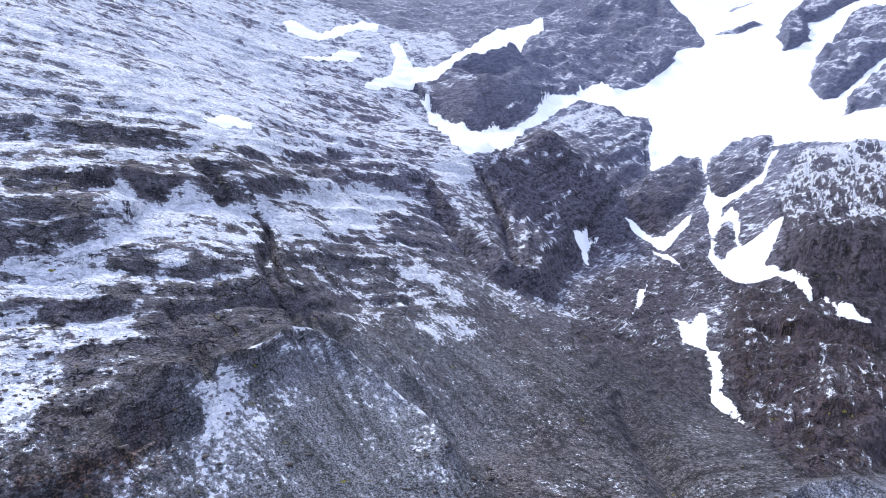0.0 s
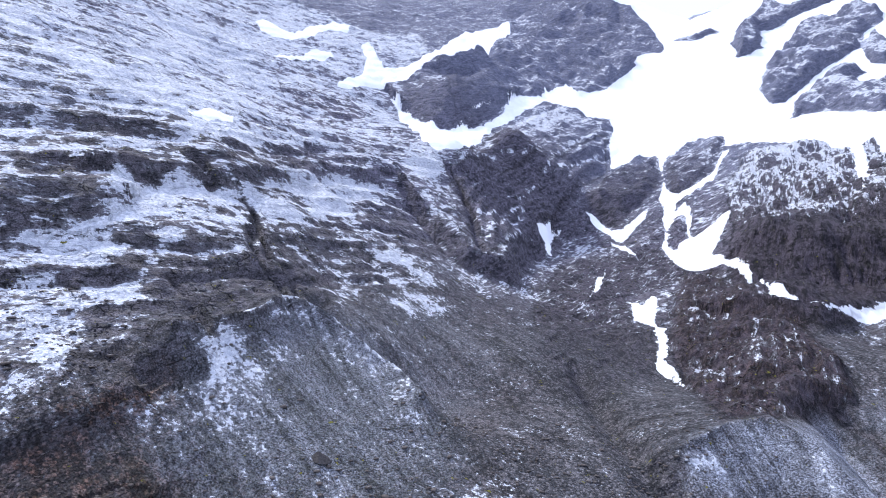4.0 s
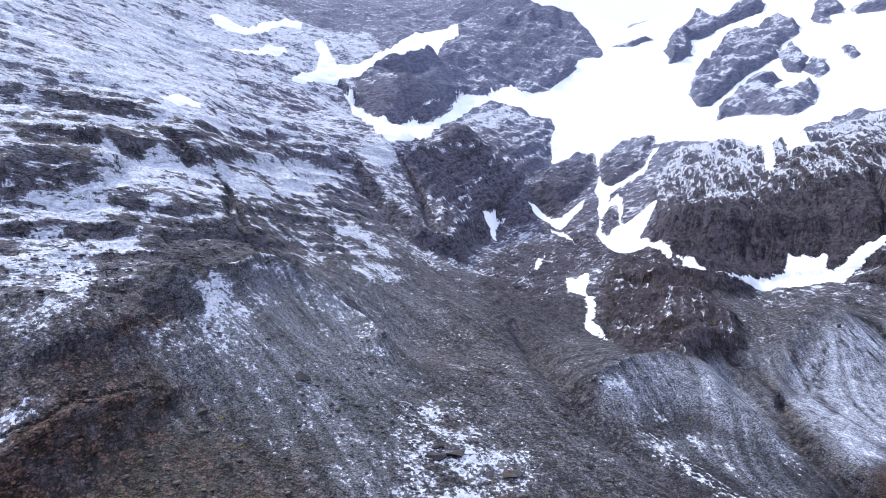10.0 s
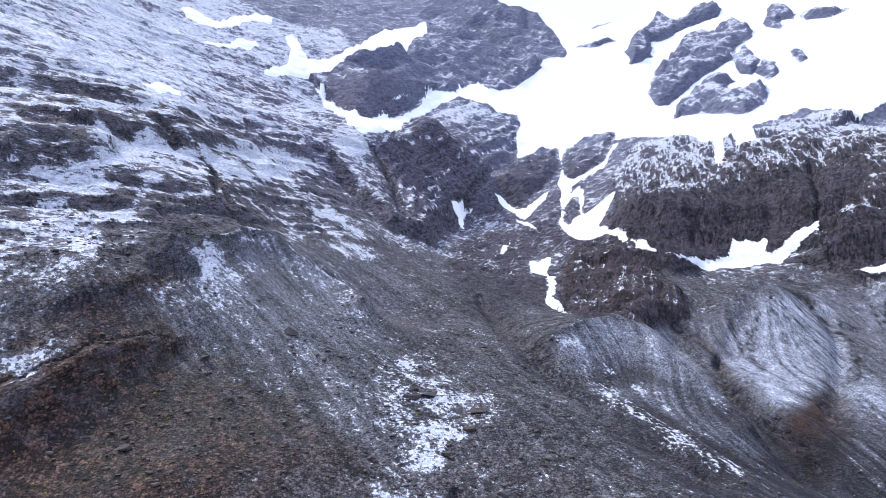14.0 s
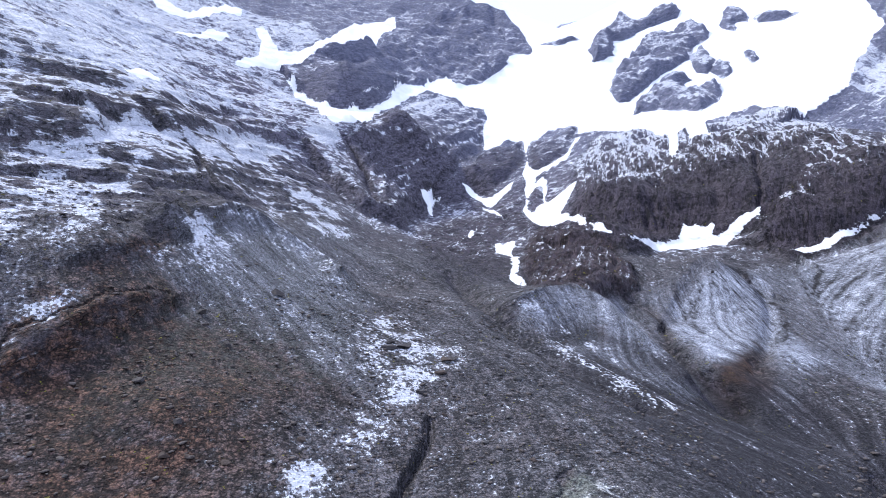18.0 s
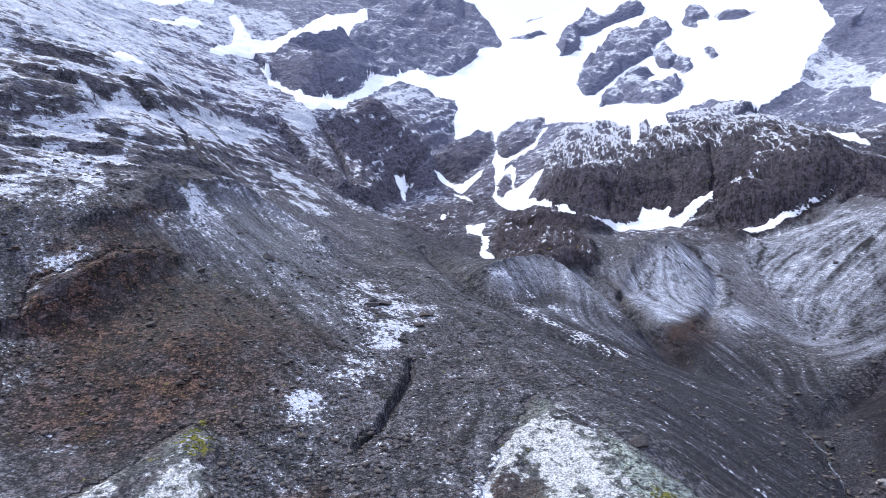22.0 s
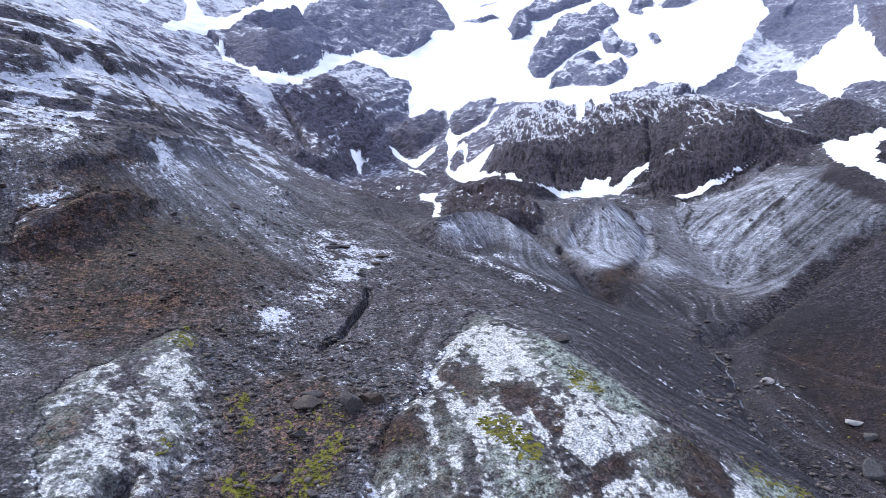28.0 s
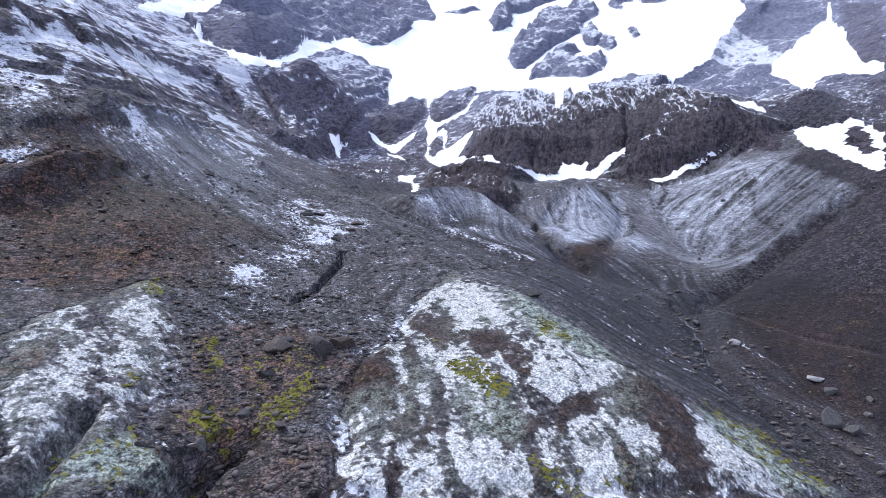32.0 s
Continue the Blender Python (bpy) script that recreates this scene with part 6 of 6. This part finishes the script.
boulder("dark", -44.0, 51.1, 2.1, 0.9)
boulder("dark", 11.4, 80.4, 3.5, 1.0)
boulder("dark", 6.4, 79.2, 3.4, 1.0)
boulder("dark", -43.2, 69.9, 1.6, 1.0)
boulder("brown", 21.2, 75.2, 3.6, 1.0)
boulder("dark", 7.4, 82.4, 2.0, 0.8)
boulder("brown", 18.4, 68.4, 2.5, 1.0)
boulder("dark", 38.5, 80.0, 1.5, 1.0)
boulder("grey", 33.5, 57.9, 1.3, 1.0)
boulder("grey", 26.5, 58.9, 1.3, 1.0)
boulder("dark", 5.3, 130.9, 2.0, 0.8)
boulder("dark", 11.7, 60.8, 2.1, 0.6)
boulder("grey", 19.9, 48.5, 1.8, 1.2)
boulder("grey", 21.3, 40.5, 1.3, 0.9)
boulder("grey", 36.7, 66.3, 1.7, 1.1)
boulder("dark", 22.3, 75.8, 3.2, 0.9)
boulder("brown", -35.8, 33.1, 1.7, 1.0)
boulder("brown", -13.7, 39.8, 1.5, 0.7)
boulder("dark", 149.3, 151.9, 1.7, 1.9)

# loose stones, far too many to count
ICO = bmesh.new()
bmesh.ops.create_icosphere(ICO, subdivisions=1, radius=1.0)
ICO_V = np.array([v.co[:] for v in ICO.verts])
ICO_F = np.array([[v.index for v in f.verts] for f in ICO.faces])
ICO.free()


def stones(label, x0, y0, x1, y1, count, small, large, seed, wanted=None):
    """Loose angular stones on a stretch of the plan, one mesh."""
    rs = np.random.RandomState(seed)
    x, y = rs.uniform(x0, x1, count), rs.uniform(y0, y1, count)
    keep = layers(x, y, 14, 3, seed) + rs.uniform(-0.5, 0.5, count) > -0.15
    if wanted:
        at, d = np.arange(count), np.full(count, 1e9)
        d = gaps(x, y, np.array(LINE[wanted[0]], float), False)[0]
        keep = d < wanted[1] * rs.uniform(0.1, 1, count) ** 0.7
    for key in ("crust", "crust_left"):
        keep &= ~gaps(x, y, np.array(OUTLINE[key], float), True)[1]
    x, y = x[keep], y[keep]
    n = len(x)
    size = small * (large / small) ** (rs.rand(n) ** 3.2)
    shape = size[:, None] * np.c_[rs.uniform(0.8, 1.5, n), rs.uniform(0.5, 1.1, n), rs.uniform(0.25, 0.6, n)]
    turn = rs.uniform(0, 6.28, n)
    v = ICO_V[None] * (1 + 0.42 * rs.uniform(-1, 1, (n, len(ICO_V), 1)))
    v = np.clip(v, -0.7, 0.7) * shape[:, None, :] * 0.5
    c, s = np.cos(turn)[:, None], np.sin(turn)[:, None]
    v = np.stack([v[..., 0] * c - v[..., 1] * s + x[:, None], v[..., 0] * s + v[..., 1] * c + y[:, None], v[..., 2] + (height_at(x, y) + 0.12 * size)[:, None]], -1)
    faces = (ICO_F[None] + (np.arange(n) * len(ICO_V))[:, None, None]).reshape(-1, 3)
    me = bpy.data.meshes.new("scree_stones")
    me.vertices.add(n * len(ICO_V))
    me.vertices.foreach_set("co", v.ravel())
    me.loops.add(faces.size)
    me.loops.foreach_set("vertex_index", faces.ravel().astype(np.int32))
    me.polygons.add(len(faces))
    me.polygons.foreach_set("loop_start", np.arange(0, faces.size, 3, dtype=np.int32))
    me.update(calc_edges=True)
    me.materials.append(STONE["scree"])
    tagged(new("scree_stones", me), label, "stones", kind="stuff")


stones("loose dark stones over the left scree slope", -85, 15, 5, 112, 3600, 0.35, 1.7, 31)
stones("loose brown stones on the hollow floor", -10, 25, 75, 135, 5200, 0.3, 1.4, 33)
stones("loose stones in the wet hollow", -32, -40, 14, 24, 4800, 0.3, 1.9, 35)
stones("loose stones along the stream", 70, -45, 150, 70, 2600, 0.4, 2.4, 37, ("stream", 16))
stones("loose stones in the side ravine", 120, 20, 300, 140, 2200, 0.5, 2.2, 39, ("ravine", 14))
stones("loose stones on the stream bank", 60, -50, 190, 70, 1500, 0.35, 1.6, 41)


def moss():
    """Low cushions of moss round the wet hollow and on the crusted outcrops, past counting."""
    rs = np.random.RandomState(61)
    spots = []
    for key in ("moss_a", "moss_b", "moss_c", "moss_d", "moss_e", "moss_f", "moss_g", "moss_k", "moss_l", "moss_i"):
        o = np.array(OUTLINE[key], float)
        x, y = rs.uniform(o[:, 0].min(), o[:, 0].max(), 260), rs.uniform(o[:, 1].min(), o[:, 1].max(), 260)
        _, odd = gaps(x, y, o, True)
        keep = odd & (layers(x, y, 3, 2, 63) > 0.1)
        spots += list(zip(x[keep][:60], y[keep][:60]))
    spots = np.array(spots)
    n = len(spots)
    size = rs.uniform(0.12, 0.42, n)
    v = ICO_V[None] * (1 + 0.25 * rs.uniform(-1, 1, (n, len(ICO_V), 1))) * (size[:, None] * np.array([[1, 1, 0.4]]))[:, None]
    v = v + np.c_[spots, height_at(spots[:, 0], spots[:, 1]) + 0.03][:, None]
    faces = (ICO_F[None] + (np.arange(n) * len(ICO_V))[:, None, None]).reshape(-1, 3)
    me = bpy.data.meshes.new("moss")
    me.from_pydata(v.reshape(-1, 3).tolist(), [], faces.tolist())
    m, nt, ln = nodes_of("moss_cushion")
    at = nt.new("ShaderNodeNewGeometry").outputs["Position"]
    own = nt.new("ShaderNodeNewGeometry").outputs["Random Per Island"]
    fuzz = speck(nt, ln, at, 0.15, 3, 0.6)
    c = mix_colour(nt, ln, own, (0.08, 0.08, 0.014), (0.19, 0.175, 0.022))
    c = mix_colour(nt, ln, steps(nt, ln, fuzz, 0.35, 0.65), (0.05, 0.055, 0.012), c)
    me.materials.append(finish(m, nt, ln, c, 0.95, fuzz, 0.6, 0.05))
    tagged(new("moss", me), "yellow-green moss cushions on wet ground", "moss", kind="stuff")


def stream():
    """A trickle of water between the stones at the slope's foot."""
    o = np.array(LINE["stream"], float)
    run = np.r_[0, np.cumsum(np.hypot(*np.diff(o, axis=0).T))]
    s = np.arange(0, run[-1], 0.7)
    x, y = np.interp(s, run, o[:, 0]), np.interp(s, run, o[:, 1])
    x, y = x + 1.2 * layers(s, 0 * s, 6, 3, 67), y + 1.2 * layers(s, 0 * s + 9, 6, 3, 69)
    tx, ty = np.gradient(x), np.gradient(y)
    n = np.hypot(tx, ty)
    wide = 0.28 + 0.14 * layers(s, 0 * s, 4, 2, 71)
    verts, faces = [], []
    for k, (dx, dy) in enumerate(zip(-ty / n, tx / n)):
        for q in (-1, 0, 1):
            px, py = x[k] + q * wide[k] * dx, y[k] + q * wide[k] * dy
            verts.append((px, py, float(height_at(np.array([px]), np.array([py]))[0]) + 0.06))
        if k:
            for q in (0, 1):
                faces.append((3 * k - 3 + q, 3 * k - 2 + q, 3 * k + 1 + q, 3 * k + q))
    me = bpy.data.meshes.new("stream")
    me.from_pydata(verts, [], faces)
    m, nt, ln = nodes_of("stream_water")
    at = nt.new("ShaderNodeNewGeometry").outputs["Position"]
    ripple = speck(nt, ln, at, 0.4, 3, 0.6)
    c = mix_colour(nt, ln, steps(nt, ln, ripple, 0.55, 0.7), (0.03, 0.032, 0.035), (0.30, 0.32, 0.34))
    me.materials.append(finish(m, nt, ln, c, 0.12, ripple, 0.4, 0.1, 0.5))
    tagged(new("stream", me), "thin stream trickling between grey stones", "stream", kind="structure")


# lesser blocks that still stand out one by one
for kinds, x0, y0, x1, y1, count, small, large in ((("dark", "brown", "grey", "slab"), -30, -30, 0, 12, 46, 0.7, 1.7), (("grey", "dark", "dark"), 78, -44, 124, 36, 44, 0.8, 2.2),
                                                  (("brown", "brown", "dark"), -80, 20, -20, 70, 34, 0.8, 1.8), (("dark", "brown", "grey"), 0, 30, 60, 95, 34, 0.7, 1.6), (("dark", "grey"), 150, 40, 280, 120, 24, 1.0, 2.4)):
    for _ in range(count):
        wide = small + (large - small) * pick.random() ** 2.5
        boulder(pick.choice(kinds), pick.uniform(x0, x1), pick.uniform(y0, y1), wide, wide * pick.uniform(0.35, 0.7))

moss()
stream()
